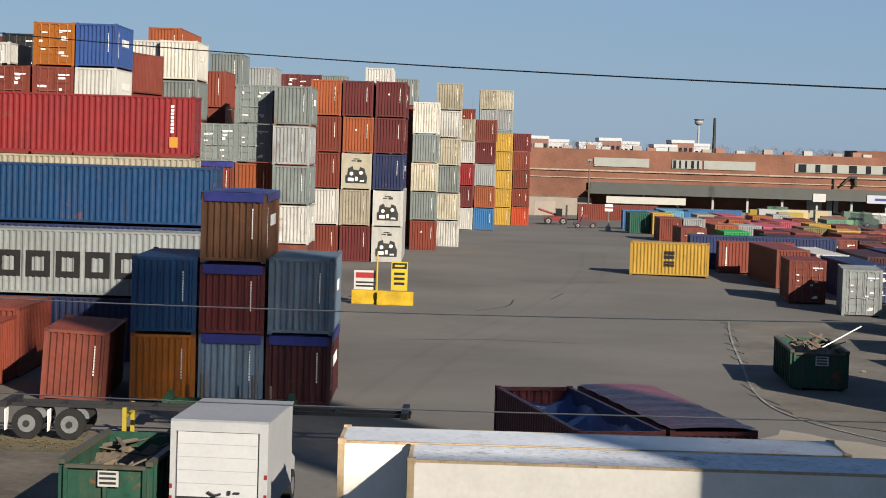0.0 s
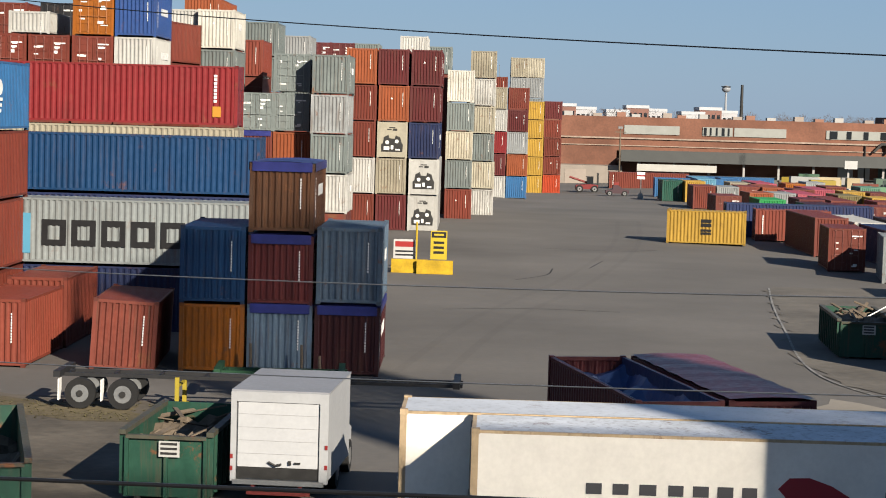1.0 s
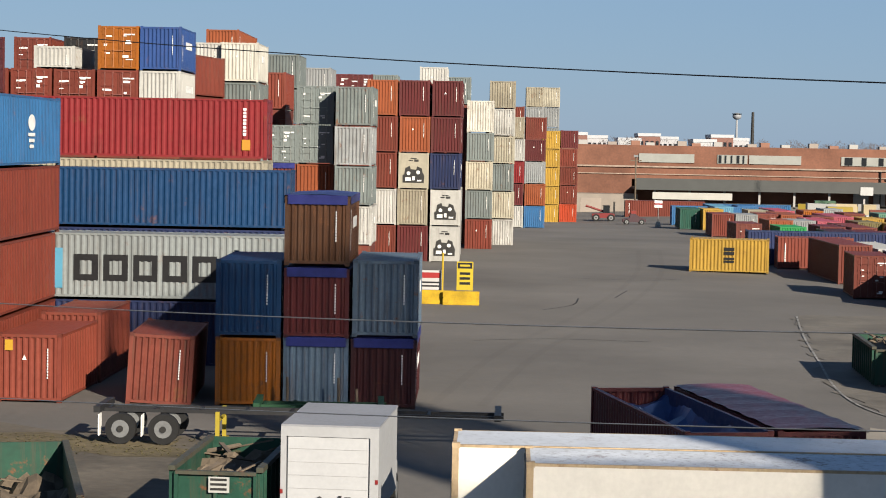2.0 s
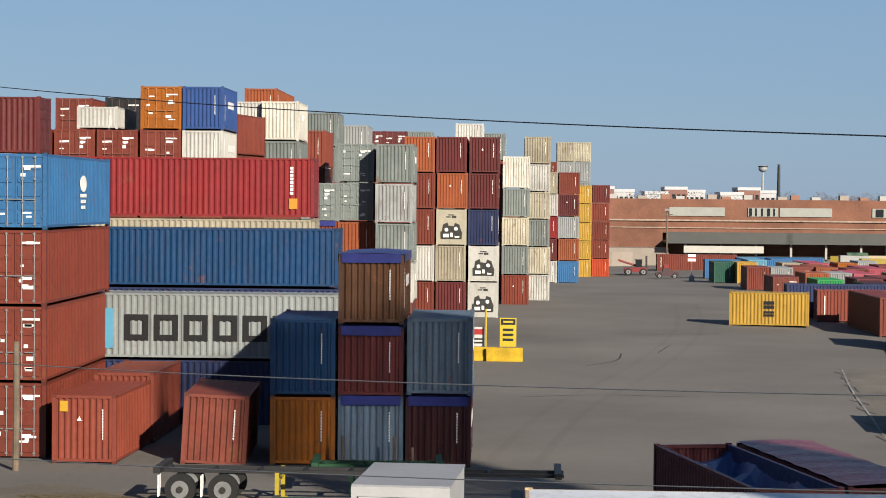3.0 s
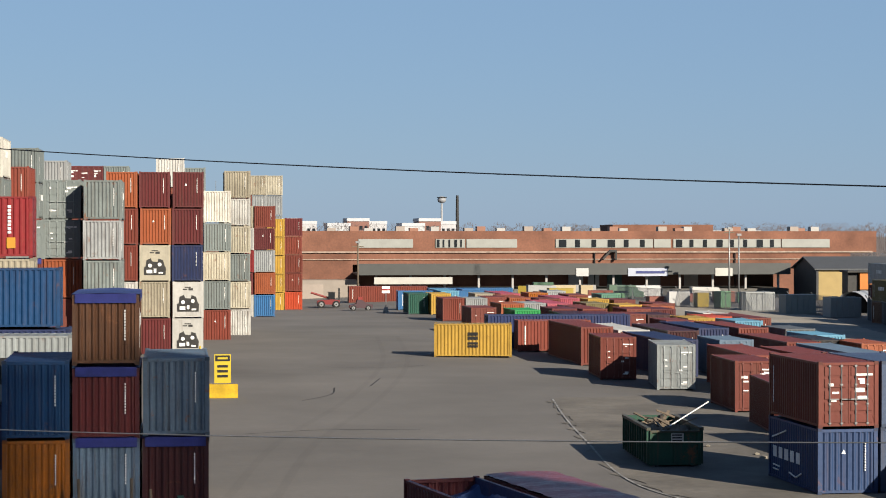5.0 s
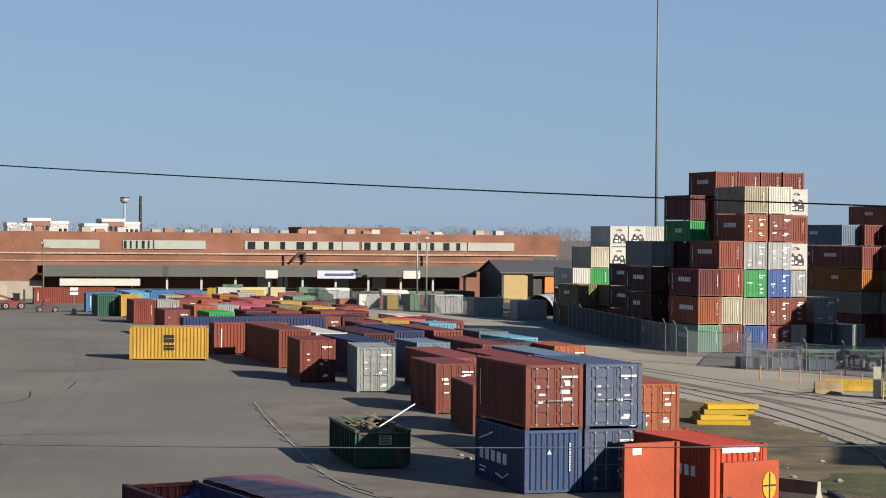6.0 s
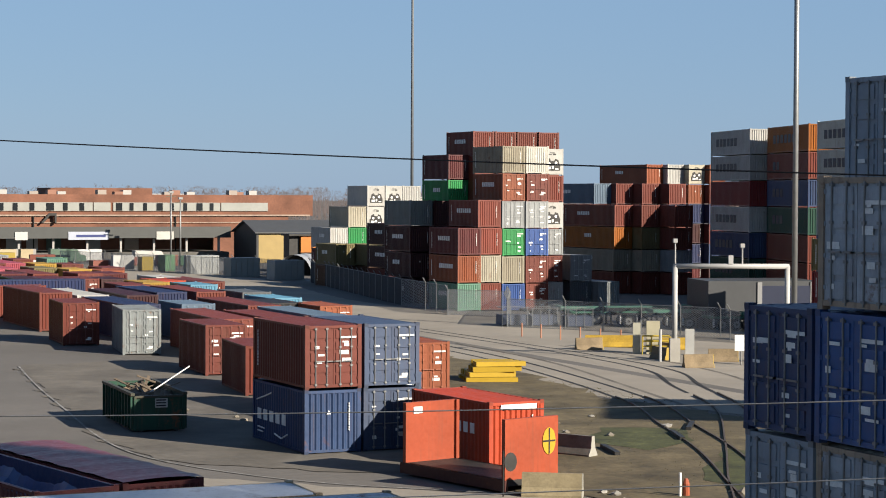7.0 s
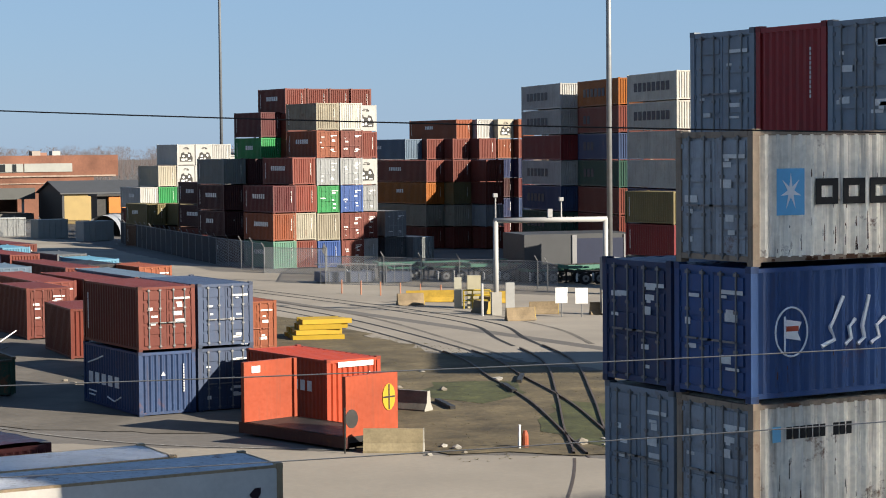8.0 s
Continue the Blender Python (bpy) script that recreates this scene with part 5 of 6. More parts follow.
# grass tufts
gr = random.Random(5)
b = MB()
for k in range(4700):
    if k < 4300:
        x, y = gr.uniform(24, 45), gr.uniform(57.5, 118)
        if x < 23 + (y - 60) * 0.22 + 1.5 or x > 44.5 or (y > 78 and x > 43.6 - abs(y - 90) * 0.0) or (y < 90 and x < 28) and gr.random() < 0.3:
            continue
    else:
        x, y = gr.uniform(-19, -10.5), gr.uniform(62.3, 66.3)
    a = gr.uniform(0, 6.28)
    h = gr.uniform(0.02, 0.055)
    for q in range(3):
        a2 = a + q * 2.1
        dx, dy = math.cos(a2) * 0.05, math.sin(a2) * 0.05
        z = gz(x, y) + 0.01
        b.quad((x - dy * 0.6, y + dx * 0.6, z), (x + dy * 0.6, y - dx * 0.6, z), (x + dx * 2.2, y + dy * 2.2, z + h))
TUFT = mat("grass_blades", (0.20, 0.17, 0.075), 0.9, 0, 0.45, 0.3)
tagged(part("grass_tufts", b, TUFT, None), "tufts of dry and green grass on the verge", "grass", kind="stuff")

# wooden posts on the left
for x, y, h, r_, c in ((-20.6, 72.2, 4.7, 0.13, WOOD), (-8.8, 73.6, 1.25, 0.06, WOOD), (-6.9, 73.6, 1.25, 0.06, WOOD), (-6.2, 73.2, 0.9, 0.06, WOOD)):
    p = thing("wooden_post", pose(x, y, 0), "weathered grey wooden post standing in the ground", "post", "wooden posts")
    part("post", MB().tube([(0, 0, 0), (0.02, 0, h * 0.5), (0, 0.02, h)], [r_, r_ * 0.95, r_ * 0.85], 9), c, p)
bp = thing("bollard", pose(-21.0, 70.4, 0), "thin white-yellow pipe bollard", "bollard")
part("pipe", MB().tube([(0, 0, 0), (0, 0, 2.2)], 0.06, 8), MARK, bp)

# ---- warehouse ----
bld = thing("brick_warehouse", pose(0, 0, 0), "long low red-brick warehouse with a dark loading canopy", "warehouse")
part("lower_wall", MB().box((-6, 340, 0), (24, 341, 6.6)).box((24, 340, 4.6), (112, 341, 6.6)).box((24, 348, -1.5), (112, 349, 4.6)).box((98, 340, -1.5), (116, 341, 4.6)), BRICK, bld)
part("ledge", MB().box((-6, 339.7, 6.6), (116, 341.2, 6.85)).box((-6, 339.8, 5.4), (116, 340, 5.55)), CONC, bld, "pale stone ledge", (0.55, 0.42, 0.33))
part("lower_roof", MB().box((-6, 341, 6.5), (116, 356, 6.7)), OLDASPH, bld)
part("upper_wall", MB().box((-6, 356, 6.5), (122.5, 357, 10.35)), BRICK, bld)
part("roof", MB().box((-6, 357, 10.0), (122.5, 430, 10.2)), OLDASPH, bld)
part("canopy", MB().box((24, 330.5, 3.0), (98, 340, 3.35)).box((24, 330, 3.0), (98, 330.5, 4.9)), PLAIN, bld, "dark grey canopy fascia", (0.10, 0.105, 0.10))
part("dock_floor", MB().box((24, 331, -1.5), (98, 348, 0.55)), CONC, bld, "", (0.2, 0.19, 0.17))
for k in range(13):
    x = 27 + k * 5.75
    part("column", MB().box((x, 331, 0.3), (x + 0.35, 331.35, 3.0)), PLAIN, bld, "pale steel column", (0.55, 0.53, 0.5))
for x, w_, c in ((63.0, 2.6, (0.72, 0.72, 0.7)), (66.5, 2.0, (0.72, 0.72, 0.7)), (70, 2.6, (0.1, 0.16, 0.13)), (77, 2.6, (0.45, 0.45, 0.42)), (84, 2.5, (0.6, 0.5, 0.4))):
    part("dock_door", MB().box((x, 347.7, 0.6), (x + w_, 348, 3.0)), PLAIN, bld, "", c)
for x0, x1, c in ((69.7, 76.5, (0.62, 0.66, 0.78)), (84.8, 87.8, (0.7, 0.68, 0.62)), (60.8, 62.9, (0.72, 0.72, 0.7)), (26.7, 39.8, (0.68, 0.66, 0.6))):
    s = part("fascia_sign", MB().box((x0, 329.85, 2.75 if x0 > 30 else 1.5), (x1, 329.98, 4.1 if x0 > 30 else 2.65)), PLAIN, bld, "pale sign board", c)
    if x0 == 69.7:
        part("sign_bar", MB().box((71.0, 329.8, 3.2), (76.0, 329.845, 3.6)), PLAIN, s, "blue bar of lettering", (0.05, 0.07, 0.25))
for x0, x1, n in ((26.4, 36.2, 1), (40.3, 45.6, 5), (45.9, 55.1, 1), (62.2, 80.2, 6), (80.4, 83.5, 1), (84.0, 104.2, 8), (104.4, 113.5, 1)):
    fr = part("clerestory", MB().box((x0, 355.8, 7.35), (x1, 355.97, 8.9)), PLAIN, bld, "grey glazed clerestory band", (0.45, 0.46, 0.42))
    for k in range(max(1, n)):
        if n > 1:
            x = x0 + (k + 0.2) * (x1 - x0) / n
            part("pane", MB().box((x, 355.7, 7.45), (x + (x1 - x0) / n * (0.28 if k % 3 else 0.45), 355.79, 8.8)), GLASS, fr, "dark broken pane")
for k in range(30):
    x = -4 + k * 4.1 + (k * 7 % 5) * 0.3
    part("roof_vent", MB().box((x, 362 + k % 3 * 6, 10.2), (x + 1.6, 364 + k % 3 * 6, 10.9 + 0.3 * (k % 2))), PLAIN, bld, "", [(0.5, 0.42, 0.36), (0.42, 0.2, 0.13), (0.6, 0.58, 0.55)][k % 3])
part("penthouse", MB().box((78, 380, 10.2), (98, 392, 11.6)), BRICK, bld)
part("stair", MB().prism([(67.2, 5.6), (68.6, 7.1), (69.8, 7.1), (69.8, 5.4), (69.5, 5.4), (69.5, 6.7), (68.7, 6.7), (67.5, 5.4)], "y", 339, 339.6), STEEL, bld, "dark outside stair")
for x in (86.0, 61.0):
    part("drain_pipe", MB().tube([(x + 5, 339.7, 0), (x + 5, 339.7, 6.6)], 0.12, 6), STEEL, bld)
gm = thing("low_wall_shed", pose(14, 333, gz(14, 333)), "pale low loading shed beside the warehouse", "shed")
part("wall", MB().box((-8, 0, 0), (10.5, 7, 3.1)), PLAIN, gm, "", (0.42, 0.36, 0.30))
part("door", MB().box((1, -0.05, 0), (4.5, -0.003, 2.4)), PLAIN, gm, "", (0.5, 0.42, 0.35))

# tan shed with dark gable
sh = thing("metal_shed", pose(98.6, 318, -0.95), "tan metal shed with a dark roof and dark gable", "shed")
part("wall", MB().prism([(0, 0), (12, 0), (12, 5.0), (6, 6.7), (0, 5.0)], "x", 0.4, 24), PLAIN, sh, "", (0.50, 0.36, 0.13))
part("gable", MB().prism([(-0.1, 0), (12.1, 0), (12.1, 5.1), (6, 6.8), (-0.1, 5.1)], "x", 0, 0.39), PLAIN, sh, "dark grey gable end", (0.05, 0.055, 0.06))
part("roof", MB().prism([(-0.5, 4.9), (6, 6.85), (12.5, 4.9), (12.5, 5.1), (6, 7.05), (-0.5, 5.1)], "x", -0.4, 24.3), PLAIN, sh, "", (0.11, 0.115, 0.12))
so = thing("orange_container_shed", pose(90.0, 272, gz(90, 272)), "orange site cabin on a dark base under a dark roof", "cabin")
part("body", MB().box((0, 0, 2.9), (4.5, 3, 5.3)), PLAIN, so, "", (0.75, 0.24, 0.03))
part("roof", MB().box((-1.9, -0.3, 5.3), (5, 3.3, 5.6)).box((-1.6, 0.5, 0), (-0.1, 3, 5.3)), STEEL, so)
part("base", MB().box((0, 0.1, 0), (4.5, 2.9, 2.9)), STEEL, so)
tk = thing("arched_shelter", pose(83.9, 258, gz(84, 258)), "grey arched storage shelter with an open dark end", "shelter")
arc = [(2.6 * math.cos(a * math.pi / 12), 2.9 * math.sin(a * math.pi / 12)) for a in range(13)]
b = MB()
for (u0, z0), (u1, z1) in zip(arc, arc[1:]):
    b.quad((u0, 0, z0), (u1, 0, z1), (u1 + 4, 6, z1), (u0 + 4, 6, z0))
part("cover", b, PLAIN, tk, "", (0.45, 0.48, 0.52))
part("back_wall", MB().prism([(u * 0.97 + 1.4, z * 0.97) for u, z in arc], "y", 2.0, 2.1), STEEL, tk)

# ---- poles ----
def pole(name, x, y, h, r0, r1, material, label, category, z=None):
    e = thing(name, pose(x, y, gz(x, y) if z is None else z), label, category)
    part("shaft", MB().tube([(0, 0, 0), (0, 0, h * 0.5), (0, 0, h)], [r0, (r0 + r1) / 2, r1], 12), material, e, smooth=True)
    return e


pole("light_mast", 96.4, 246.1, 52, 0.24, 0.13, POLE, "very tall thin steel light mast", "mast")
pm_ = pole("light_mast", 76.7, 126.0, 36, 0.22, 0.18, GALV, "tall pale steel light mast beside the gate", "mast", -0.9)
part("base_box", MB().box((-0.6, -0.5, 0), (0.6, 0.5, 3.2)), PLAIN, pm_, "grey cabinet at its foot", (0.42, 0.43, 0.45))
for x, y, h in ((22.6, 314, 9.2), (83.9, 318, 11.4), (85.5, 318, 10.4)):
    e = pole("utility_pole", x, y, h, 0.16, 0.11, WOOD if x < 60 else GALV, "tall utility pole in front of the warehouse", "utility pole")
    part("cross_arm", MB().box((-0.9, -0.05, h - 0.7), (0.9, 0.05, h - 0.55)), WOOD, e)
    part("lamp_head", MB().box((-0.35, -0.3, h - 0.1), (0.35, 0.1, h + 0.25)), GALV, e)

# gate gantry
ga = thing("gate_gantry", pose(57.3, 110.5, gz(57, 110), 0, 0, -22), "white tubular gate gantry over the road with cameras", "gantry")
WH = (0.62, 0.62, 0.60)
GL = 7.2
for x in (0.0, GL):
    part("upright", MB().tube([(x, 0, 0), (x, 0, 6.15)], 0.17, 12), PLAIN, ga, "white steel upright", WH, smooth=True)
    part("foot_box", MB().box((x - 0.32, -0.3, 0), (x + 0.32, 0.3, 1.5)), PLAIN, ga, "white concrete foot", (0.6, 0.57, 0.5))
part("cross_tube", MB().tube([(-0.1, 0, 6.1), (GL + 0.1, 0, 6.1)], 0.17, 12), PLAIN, ga, "white steel cross tube", WH, smooth=True)
for x, h in ((0.0, 1.6), (4.3, 1.3)):
    mst = part("camera_mast", MB().tube([(x, 0, 6.1), (x, 0, 6.1 + h)], 0.05, 6), PLAIN, ga, "", WH)
    part("camera_head", MB().box((x - 0.14, -0.2, 6.1 + h - 0.1), (x + 0.12, 0.2, 6.1 + h + 0.15)), PLAIN, mst, "", WH)
part("sensor_box", MB().box((3.4, -0.15, 6.25), (3.7, 0.15, 6.8)), PLAIN, ga, "", WH)
part("side_post", MB().tube([(-1.0, -0.6, 0), (-1.0, -0.6, 2.1)], 0.09, 8), PLAIN, ga, "", WH)

# yellow gate pedestal
ye = thing("gate_pedestal", pose(58.6, 116.8, gz(58, 117), 0, 0, -25), "yellow railed gate pedestal with white cabinets", "pedestal")
YW = (0.70, 0.50, 0.05)
part("cabinet", MB().box((0.2, 0, 0), (1.1, 0.6, 2.2)), PLAIN, ye, "cream cabinet", (0.65, 0.6, 0.42))
part("panel", MB().box((2.8, 0, 0), (3.4, 0.2, 1.7)), PLAIN, ye, "white panel", (0.65, 0.65, 0.62))
part("panel", MB().box((-0.7, 0, 0), (-0.2, 0.2, 2.1)), PLAIN, ye, "white panel", (0.65, 0.63, 0.5))
for x in (-0.1, 0.5, 1.1, 1.7):
    part("rail_post", MB().tube([(x, -0.4, 0), (x, -0.4, 1.25)], 0.06, 6), PLAIN, ye, "", YW)
for z in (0.55, 0.9, 1.25):
    part("hand_rail", MB().tube([(-0.1, -0.4, z), (1.7, -0.4, z)], 0.06, 6), PLAIN, ye, "", YW)
for x, y in ((60.3, 107.4), (61.3, 106.6)):
    sg = thing("gate_sign", pose(x, y, gz(x, y), 0, 0, -25), "small white gate sign on a post", "sign")
    part("post", MB().tube([(0, 0, 0), (0, 0, 1.4)], 0.04, 6), GALV, sg)
    part("board", MB().box((-0.4, -0.05, 0.9), (0.4, -0.045 + 0.03, 1.9)), MARK, sg)

# chassis park behind the fence
for k in range(7):
    x, y = 66 + k * 2.9, 150 - k * 2.6
    chassis(pose(x, y, gz(x, y) + 0.0, 0, 0, -14), 12.0, PLAIN, [(0.03, 0.03, 0.03), (0.10, 0.30, 0.2), (0.03, 0.03, 0.03)][k % 3], (1.2, 2.4), ("dark", "pale green", "dark")[k % 3] + " empty container chassis parked close together", (0.03, 0.03, 0.03))
for k in range(5):
    x, y = 68.4 + k * 3.0, 148.2 - k * 2.5
    e = thing("container_chassis", pose(x, y, gz(x, y) + 1.26, 0, 0, -14 + (k % 2) * 2), ("pale green", "black")[k % 2] + " chassis frame stacked on the parked ones", "trailer chassis", "parked chassis")
    cc = ((0.13, 0.33, 0.24), (0.03, 0.03, 0.03))[k % 2]
    for yy in (0.7, 1.6):
        part("main_beam", MB().box((0, yy, 0), (11.6, yy + 0.12, 0.24)), PLAIN, e, "", cc)
    for q in range(7):
        part("cross_beam", MB().box((0.4 + q * 1.7, 0.1, 0.05), (0.55 + q * 1.7, 2.34, 0.19)), PLAIN, e, "", cc)
    for xx in (0.1, 11.2):
        part("bolster", MB().box((xx, 0, 0.06), (xx + 0.22, 2.44, 0.34)), PLAIN, e, "", cc)
for k, (x, y) in enumerate([(62.5, 147), (65, 146.5), (67.5, 145)]):
    cg = thing("wire_cage", pose(x, y, gz(x, y), 0, 0, -12), "blue-grey steel storage cage inside the fence", "cage")
    part("cage_body", MB().box((0, 0, 0.1), (2.2, 2, 0.9)), PLAIN, cg, "", (0.12, 0.15, 0.23))
    part("cage_top", MB().tube([(0, 0, 1.5), (2.2, 0, 1.5), (2.2, 2, 1.5), (0, 2, 1.5), (0, 0, 1.5)], 0.03, 6), GALV, cg)
    for q in range(4):
        part("cage_bar", MB().box((q * 0.7, -0.06, 0), (q * 0.7 + 0.06, -0.003, 1.5)), GALV, cg)
gh = thing("gate_house", pose(79, 142, gz(79, 142), 0, 0, -14), "grey gate house with shade put into its wall colour and a dark opening", "booth")
# wall grey is darkened to hold the shade that falls on it
part("wall", MB().box((0, 0, 0), (9.5, 6, 4.0)), PLAIN, gh, "", (0.09, 0.095, 0.10))
part("opening", MB().box((4.6, -0.06, 0), (8.8, -0.004, 3.6)), PLAIN, gh, "deep blue roller door", (0.02, 0.03, 0.075))
for x0, x1 in ((4.2, 4.6), (8.8, 9.1)):
    part("door_frame", MB().box((x0, -0.1, 0), (x1, -0.004, 3.9)), PLAIN, gh, "", (0.4, 0.4, 0.4))

# ---- fences ----
MESHF = bpy.data.materials.new("chain_link_mesh")
MESHF.use_nodes = True
nt = MESHF.node_tree
bs = nt.nodes["Principled BSDF"]
bs.inputs["Base Color"].default_value = (0.16, 0.17, 0.18, 1)
bs.inputs["Roughness"].default_value = 0.6
geo_ = nt.nodes.new("ShaderNodeNewGeometry")
wv = []
for rot_ in (45, -45):
    mp = nt.nodes.new("ShaderNodeMapping")
    mp.inputs["Rotation"].default_value = (0, radians(rot_), 0)
    tx = nt.nodes.new("ShaderNodeTexWave")
    tx.inputs["Scale"].default_value = 3.0
    nt.links.new(geo_.outputs["Position"], mp.inputs[0])
    nt.links.new(mp.outputs[0], tx.inputs[0])
    wv.append(tx)
mx = nt.nodes.new("ShaderNodeMath")
mx.operation = "MAXIMUM"
nt.links.new(wv[0].outputs[1], mx.inputs[0])
nt.links.new(wv[1].outputs[1], mx.inputs[1])
cut = nt.nodes.new("ShaderNodeMapRange")
cut.inputs[1].default_value, cut.inputs[2].default_value, cut.inputs[3].default_value, cut.inputs[4].default_value = 0.62, 0.9, 0.12, 0.8
nt.links.new(mx.outputs[0], cut.inputs[0])
nt.links.new(cut.outputs[0], bs.inputs["Alpha"])


SCREEN = mat("privacy_screen", (0.045, 0.05, 0.06), 0.8, 0, 0.3, 0.5)


def fence(pts, h, label, lean=0.35, step=3.0, screen=False):
    e = thing("chain_link_fence", pose(0, 0, 0), label, "fence")
    b = MB()
    for (x0, y0), (x1, y1) in zip(pts, pts[1:]):
        n = max(1, int(math.hypot(x1 - x0, y1 - y0) / step))
        for i in range(n):
            x, y = x0 + (x1 - x0) * i / n, y0 + (y1 - y0) * i / n
            z = gz(x, y)
            part("post", MB().tube([(x, y, z), (x, y, z + h), (x - lean, y - 0.1, z + h + 0.45)], 0.045, 6), GALV, e)
        za, zb = gz(x0, y0), gz(x1, y1)
        b.quad((x0, y0, za), (x1, y1, zb), (x1, y1, zb + h), (x0, y0, za + h))
        part("top_rail", MB().tube([(x0, y0, za + h), (x1, y1, zb + h)], 0.03, 6), GALV, e)
    part("mesh", b, SCREEN if screen else MESHF, e, "dark privacy screen" if screen else "fine wire mesh")
    return e


fence([(78.4, 236), (71.3, 200), (67.6, 180.5)], 2.6, "long dark screened fence along the container yard", screen=True)
fence([(67.6, 180.5), (66.5, 172), (65.0, 163.5)], 2.6, "chain-link fence with angled post tops before the stacks")
fence([(65.0, 163.5), (69.5, 160), (62.5, 146), (66.0, 142.5), (74, 132), (72, 126)], 2.3, "chain-link fence with angled post tops by the gate")
fence([(58, 285), (70, 262), (80, 252)], 2.4, "pale chain-link fence near the warehouse")
for k in range(6):
    x, y = 58.2 + k * 0.75, 134.5 - k * 1.7
    p = thing("delineator", pose(x, y, gz(x, y)), "slim orange and white road delineator", "delineator", "road delineators")
    part("tube", MB().tube([(0, 0, 0), (0, 0, 1.05)], 0.055, 8), PLAIN, p, "", (0.65, 0.30, 0.18))
for k, (x, y, c) in enumerate([(70.5, 262, (0.45, 0.47, 0.46)), (73, 252, (0.36, 0.40, 0.38)), (76, 243, (0.5, 0.52, 0.5))]):
    bx = thing("roll_off_box", pose(x, y, gz(x, y), 0, 0, 5), "pale grey metal storage box by the fence", "box")
    part("body", MB().box((0, 0, 0), (4.2, 2.4, 2.5)), PLAIN, bx, "", c)
    for q in range(6):
        part("rib", MB().box((q * 0.8, -0.08, 0.1), (q * 0.8 + 0.1, 0, 2.4)), PLAIN, bx, "", c)

# ---- vehicles and machines ----
def car(m, color, label, van=False):
    e = thing("parked_car", m, label, "car")
    body = [(0, 0.35), (4.5, 0.35), (4.5, 0.85), (3.5, 0.95), (2.9, 1.45), (0.5, 1.5), (0.05, 0.95)] if not van else [(0, 0.4), (5.4, 0.4), (5.4, 1.2), (4.6, 1.4), (4.1, 2.2), (0, 2.3)]
    part("body", MB().prism(body, "y", 0, 1.8), PLAIN, e, "", color)
    part("side_window", MB().prism([(0.6, 1.0), (3.1, 1.0), (2.75, 1.38), (0.75, 1.4)], "y", -0.012, 1.812), GLASS, e)
    for x in (0.85, 3.6):
        for y in (0.1, 1.7):
            wheel(e, x, y, 0.33, 0.33, 0.22)
    return e


car(pose(71.5, 269, gz(71, 269), 0, 0, -62), (0.7, 0.7, 0.68), "white car parked near the fence")
car(pose(46, 292, gz(46, 292), 0, 0, 0), (0.5, 0.5, 0.48), "pale van parked before the warehouse", True)
car(pose(60, 300, gz(60, 300), 0, 0, 0), (0.12, 0.2, 0.14), "dark green van before the warehouse", True)
car(pose(72, 296, gz(72, 296), 0, 0, 0), (0.72, 0.7, 0.65), "white van before the warehouse", True)
sc = random.Random(8)
for k in range(22):
    x, y = sc.uniform(44, 82), sc.uniform(262, 322)
    c = sc.choice([(0.5, 0.36, 0.05), (0.6, 0.58, 0.54), (0.1, 0.2, 0.12), (0.3, 0.09, 0.06), (0.62, 0.5, 0.3), (0.14, 0.3, 0.16), (0.7, 0.7, 0.68)])
    o = thing("loaded_pallet", pose(x, y, gz(x, y), 0, 0, sc.uniform(-20, 20)), "loaded pallet or crate in the far yard", "crate", "far yard goods")
    part("crate", MB().box((0, 0, 0.15), (sc.uniform(1.5, 4.5), 2, sc.uniform(1.2, 2.4))), PLAIN, o, "", c)
    part("pallet_base", MB().box((0.05, 0.05, 0), (1.45, 1.9, 0.15)), WOOD, o)
fk = thing("container_handler", pose(14.6, 290, gz(13, 290)) @ Matrix.Scale(0.62, 4), "red container handler with a dark mast and large wheels", "forklift")
part("body", MB().prism([(0, 0.8), (5.2, 0.8), (5.2, 1.8), (3.4, 2.0), (0, 1.7)], "y", 0, 2.8), PLAIN, fk, "", (0.28, 0.03, 0.03))
part("cab", MB().box((2.6, 0.5, 1.9), (4.1, 2.3, 3.6)), GLASS, fk)
part("cab_roof", MB().box((2.5, 0.4, 3.6), (4.2, 2.4, 3.75)), STEEL, fk)
for y in (0.6, 2.0):
    part("mast_beam", MB().box((5.0, y, 0.3), (5.35, y + 0.25, 4.6)), STEEL, fk)
part("boom", MB().tube([(3.0, 1.4, 2.2), (-1.5, 1.4, 3.6)], 0.25, 8), PLAIN, fk, "", (0.3, 0.04, 0.03))
for x in (0.9, 4.4):
    for y in (0.1, 2.7):
        wheel(fk, x, y, 0.85, 0.85, 0.55)
tr = thing("yard_tractor", pose(17.6, 270, gz(16, 270)) @ Matrix.Scale(0.75, 4), "dark yard tractor with a red hood", "tractor")
part("body", MB().prism([(0, 0.5), (4.2, 0.5), (4.2, 1.1), (3.2, 1.3), (2.2, 2.0), (1.4, 2.0), (1.2, 1.2), (0, 1.0)], "y", 0, 2.0), PLAIN, tr, "", (0.10, 0.05, 0.06))
part("hood", MB().box((1.5, 0.2, 2.0), (2.4, 1.8, 2.5)), PLAIN, tr, "", (0.35, 0.04, 0.03))
for x in (0.7, 3.4):
    for y in (0.1, 1.9):
        wheel(tr, x, y, 0.5, 0.5, 0.35)
st = thing("stop_sign", pose(21.0, 255, gz(21, 255)), "white and red gate marker on a concrete foot", "sign")
part("foot", MB().tube([(0, 0, 0), (0, 0, 0.7)], [0.4, 0.25], 10), CONC, st, "", (0.6, 0.58, 0.52))
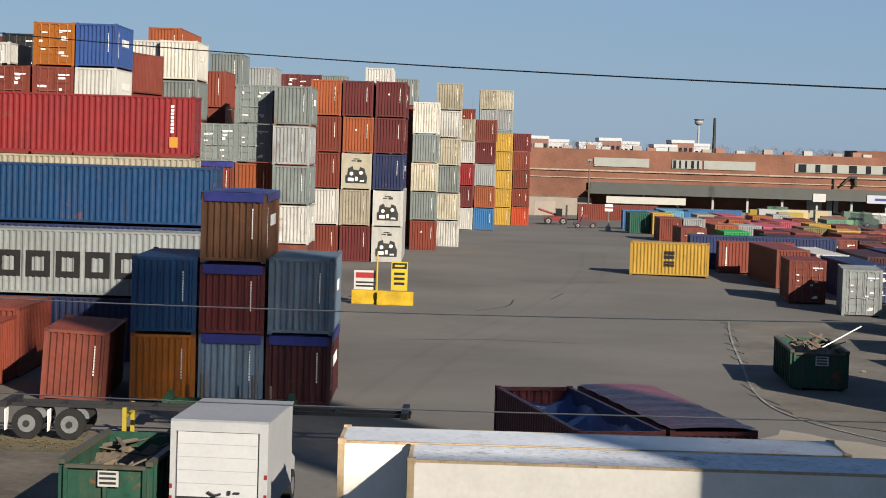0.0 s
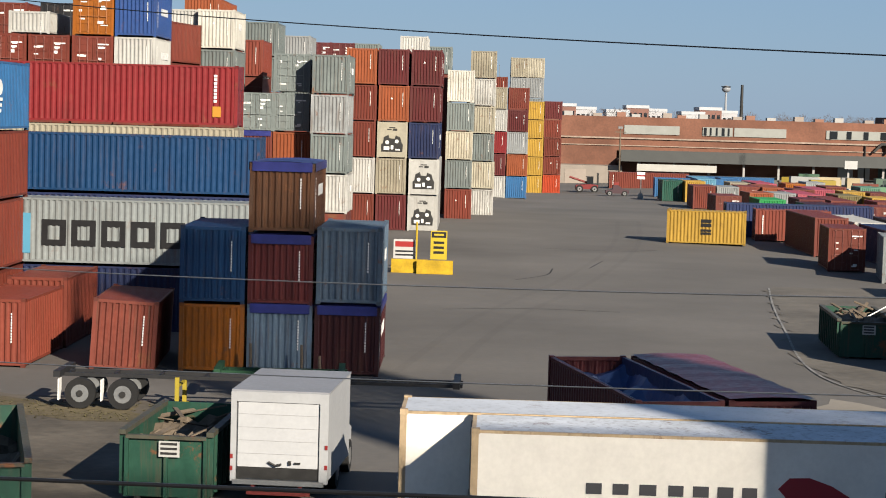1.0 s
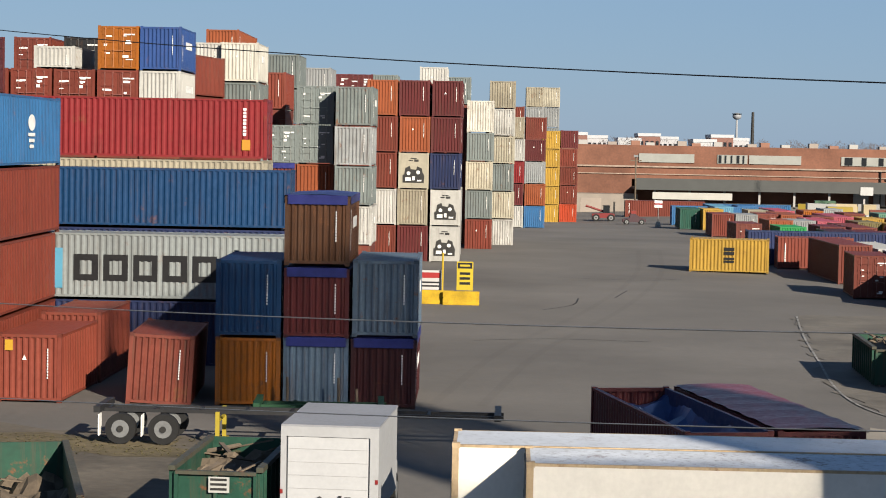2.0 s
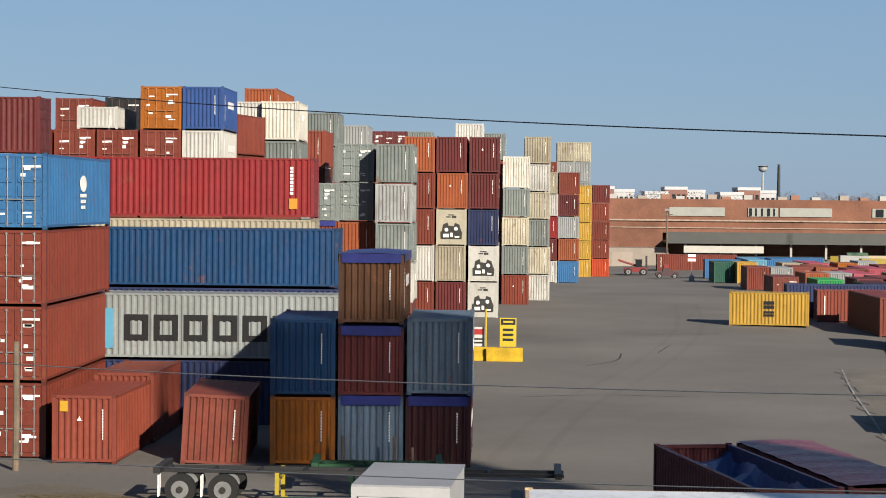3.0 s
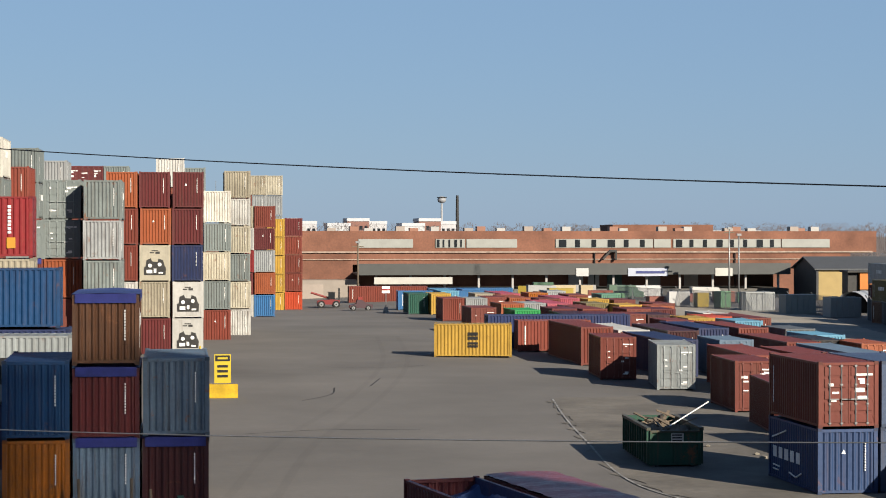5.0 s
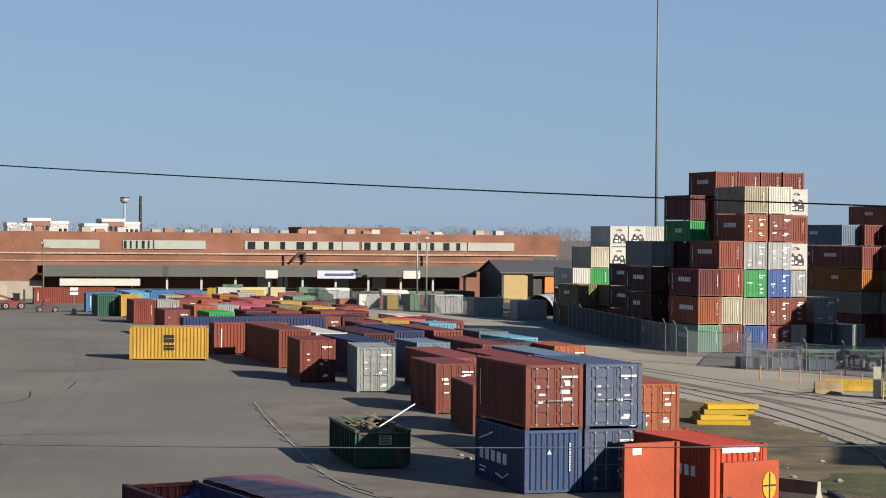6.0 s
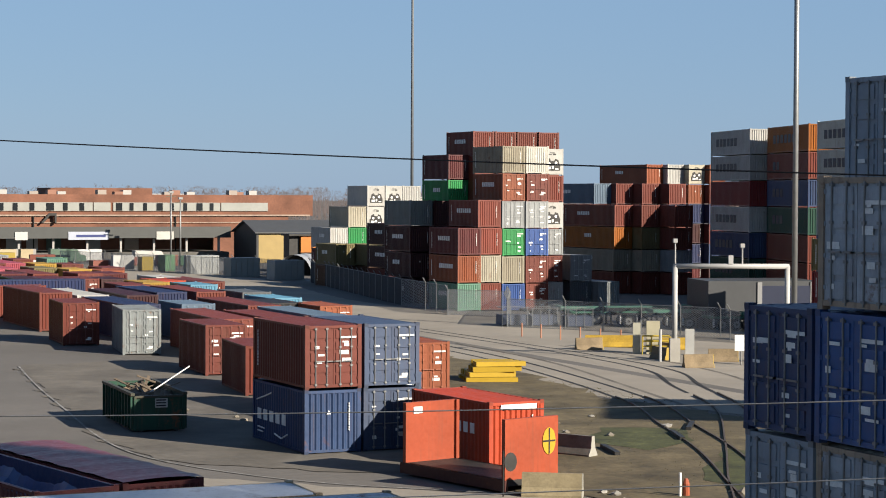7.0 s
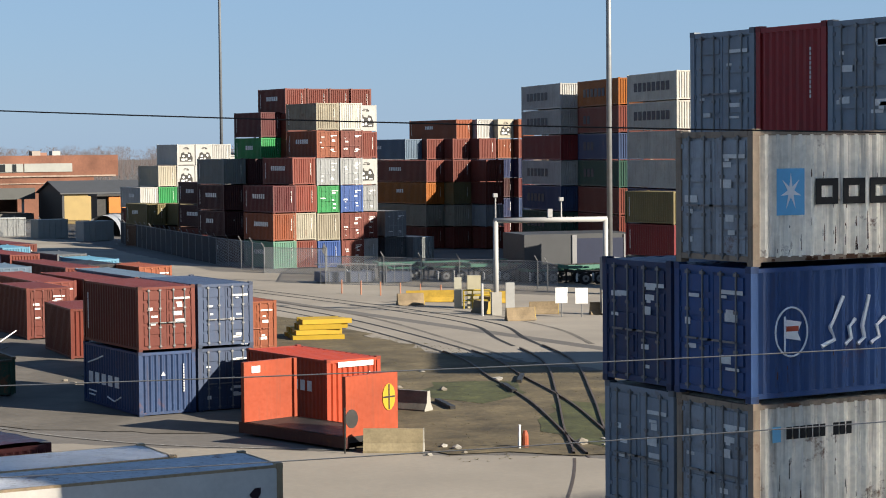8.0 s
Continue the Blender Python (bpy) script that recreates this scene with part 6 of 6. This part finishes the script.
part("post", MB().tube([(0, 0, 0.7), (0, 0, 3.4)], 0.06, 6), GALV, st)
part("board", MB().box((-0.5, -0.06, 2.5), (0.5, -0.02, 3.4)), MARK, st)
part("red_bar", MB().box((-0.5, -0.08, 2.85), (0.5, -0.062, 3.05)), PLAIN, st, "", (0.45, 0.03, 0.04))

# ---- distance ----
wt = thing("water_tower", pose(131.2, 1043, 0), "white ball water tower on a slim stem", "water tower")
bm = bmesh.new()
bmesh.ops.create_uvsphere(bm, u_segments=18, v_segments=12, radius=2.3)
me = bpy.data.meshes.new("tank")
bm.to_mesh(me)
bm.free()
ob_from("tank", me, PLAIN, wt, (0.45, 0.47, 0.5), m=pose(0, 0, 27) @ Matrix.Diagonal((1, 1, 0.8, 1)))
part("stem", MB().tube([(0, 0, 0), (0, 0, 25)], [0.8, 0.5], 10), PLAIN, wt, "", (0.5, 0.52, 0.55))
part("walkway", MB().tube([(0, 0, 28), (0, 0, 28.4)], 2.6, 16), STEEL, wt)
ch = thing("brick_chimney", pose(139.3, 1042, 0), "tall thin dark brick chimney", "chimney")
part("shaft", MB().tube([(0, 0, 0), (0, 0, 29.3)], [1.1, 0.7], 12), STEEL, ch)
ra = thing("radio_mast", pose(14, 1100, 0), "thin lattice radio mast far away", "mast")
part("mast", MB().tube([(0, 0, 0), (0, 0, 38)], [0.4, 0.12], 5), GALV, ra)
for k in range(9):
    x = 22 + k * 9.5
    fb = thing("far_white_building", pose(x, 760 + (k % 3) * 25, 0), "distant white flat-roofed commercial building", "building", "far buildings")
    h = 12.3 + (k * 5 % 3) * 1.0
    part("wall", MB().box((0, 0, 0), (8.6, 20, h)), PLAIN, fb, "", [(0.72, 0.73, 0.74), (0.34, 0.16, 0.12), (0.7, 0.7, 0.72)][k % 3])
    part("roof", MB().box((-0.2, -0.2, h), (8.8, 20.2, h + 1.2)), PLAIN, fb, "", (0.75, 0.77, 0.8))
    for q in range(4):
        part("window", MB().box((0.8 + q * 2, -0.1, h - 3.5), (2.0 + q * 2, -0.01, h - 1.8)), GLASS, fb)
for k in range(14):
    x = 120 + k * 34
    fb = thing("far_low_building", pose(x, 640 + (k % 4) * 40, 0), "distant low roof among bare trees", "building", "far buildings")
    h = 8.6 + (k % 3) * 0.8
    part("wall", MB().box((0, 0, 0), (20, 12, h)), PLAIN, fb, "", [(0.36, 0.16, 0.10), (0.55, 0.53, 0.5), (0.28, 0.2, 0.16)][k % 3])
    part("roof", MB().box((-0.3, -0.3, h), (20.3, 12.3, h + 0.5)), PLAIN, fb, "", (0.5, 0.5, 0.5))
tw = random.Random(17)
b = MB()
for k in range(1500):
    y = tw.uniform(650, 1150)
    x = tw.uniform(-0.24, 0.95) * y - 10
    h = tw.uniform(8.0, 12.5) * (0.8 + y / 2600)
    wd = h * tw.uniform(0.35, 0.6)
    b.tube([(x, y, 0), (x + tw.uniform(-.5, .5), y, h * 0.45), (x, y, h * 0.75)], [0.4, 0.25, 0.08], 3, False)
    for q in range(130):
        a, u, rr2 = tw.uniform(0, 6.28), tw.random(), tw.random() ** 0.5
        zz = h * (0.1 + 0.9 * u ** 1.3)
        rad = wd * math.sqrt(max(0.03, 1 - (2 * u - 1) ** 2)) * rr2
        ex, ey = x + math.cos(a) * rad, y + math.sin(a) * rad * 0.5
        s_, lean = tw.uniform(0.7, 1.7), tw.uniform(-0.9, 0.9)
        b.quad((ex - 0.07, ey, zz), (ex + 0.07, ey, zz), (ex + lean * s_, ey, zz + s_ * 0.8))
tagged(part("far_woods", b, TWIG, None), "distant belt of bare winter trees", "trees", kind="stuff")

# ---- overhead wires ----
def wire(y0, m_, z0, n_, c_, x0, xa, xb, r, material, label):
    pts = []
    for i in range(49):
        x = xa + (xb - xa) * i / 48
        pts.append((x, y0 + m_ * x, z0 + n_ * x + c_ * (x - x0) ** 2))
    e = thing("overhead_wire", pose(0, 0, 0), label, "wire", "overhead wires", "structure")
    part("cable", MB().tube(pts, r, 6), material, e)


wire(35.63, -1.194, 10.174, 0.00606, 0.00149, 27.66, -35, 24, 0.013, WIRE, "thin black overhead power line crossing the view")
wire(13.70, -0.883, 8.291, 0.01008, 0.00259, -13.24, -24, 11, 0.0055, WIRE_LIGHT, "thin bare grey overhead wire")
wire(14.73, -0.948, 7.248, 0.197, 0.00189, 19.18, -22, 9, 0.0055, WIRE_LIGHT, "thin bare grey overhead wire")
wire(5.73, -0.578, 8.045, 0.146, 0.00059, 36.37, -14, 3.0, 0.008, WIRE, "thick dark overhead cable close to the bridge")
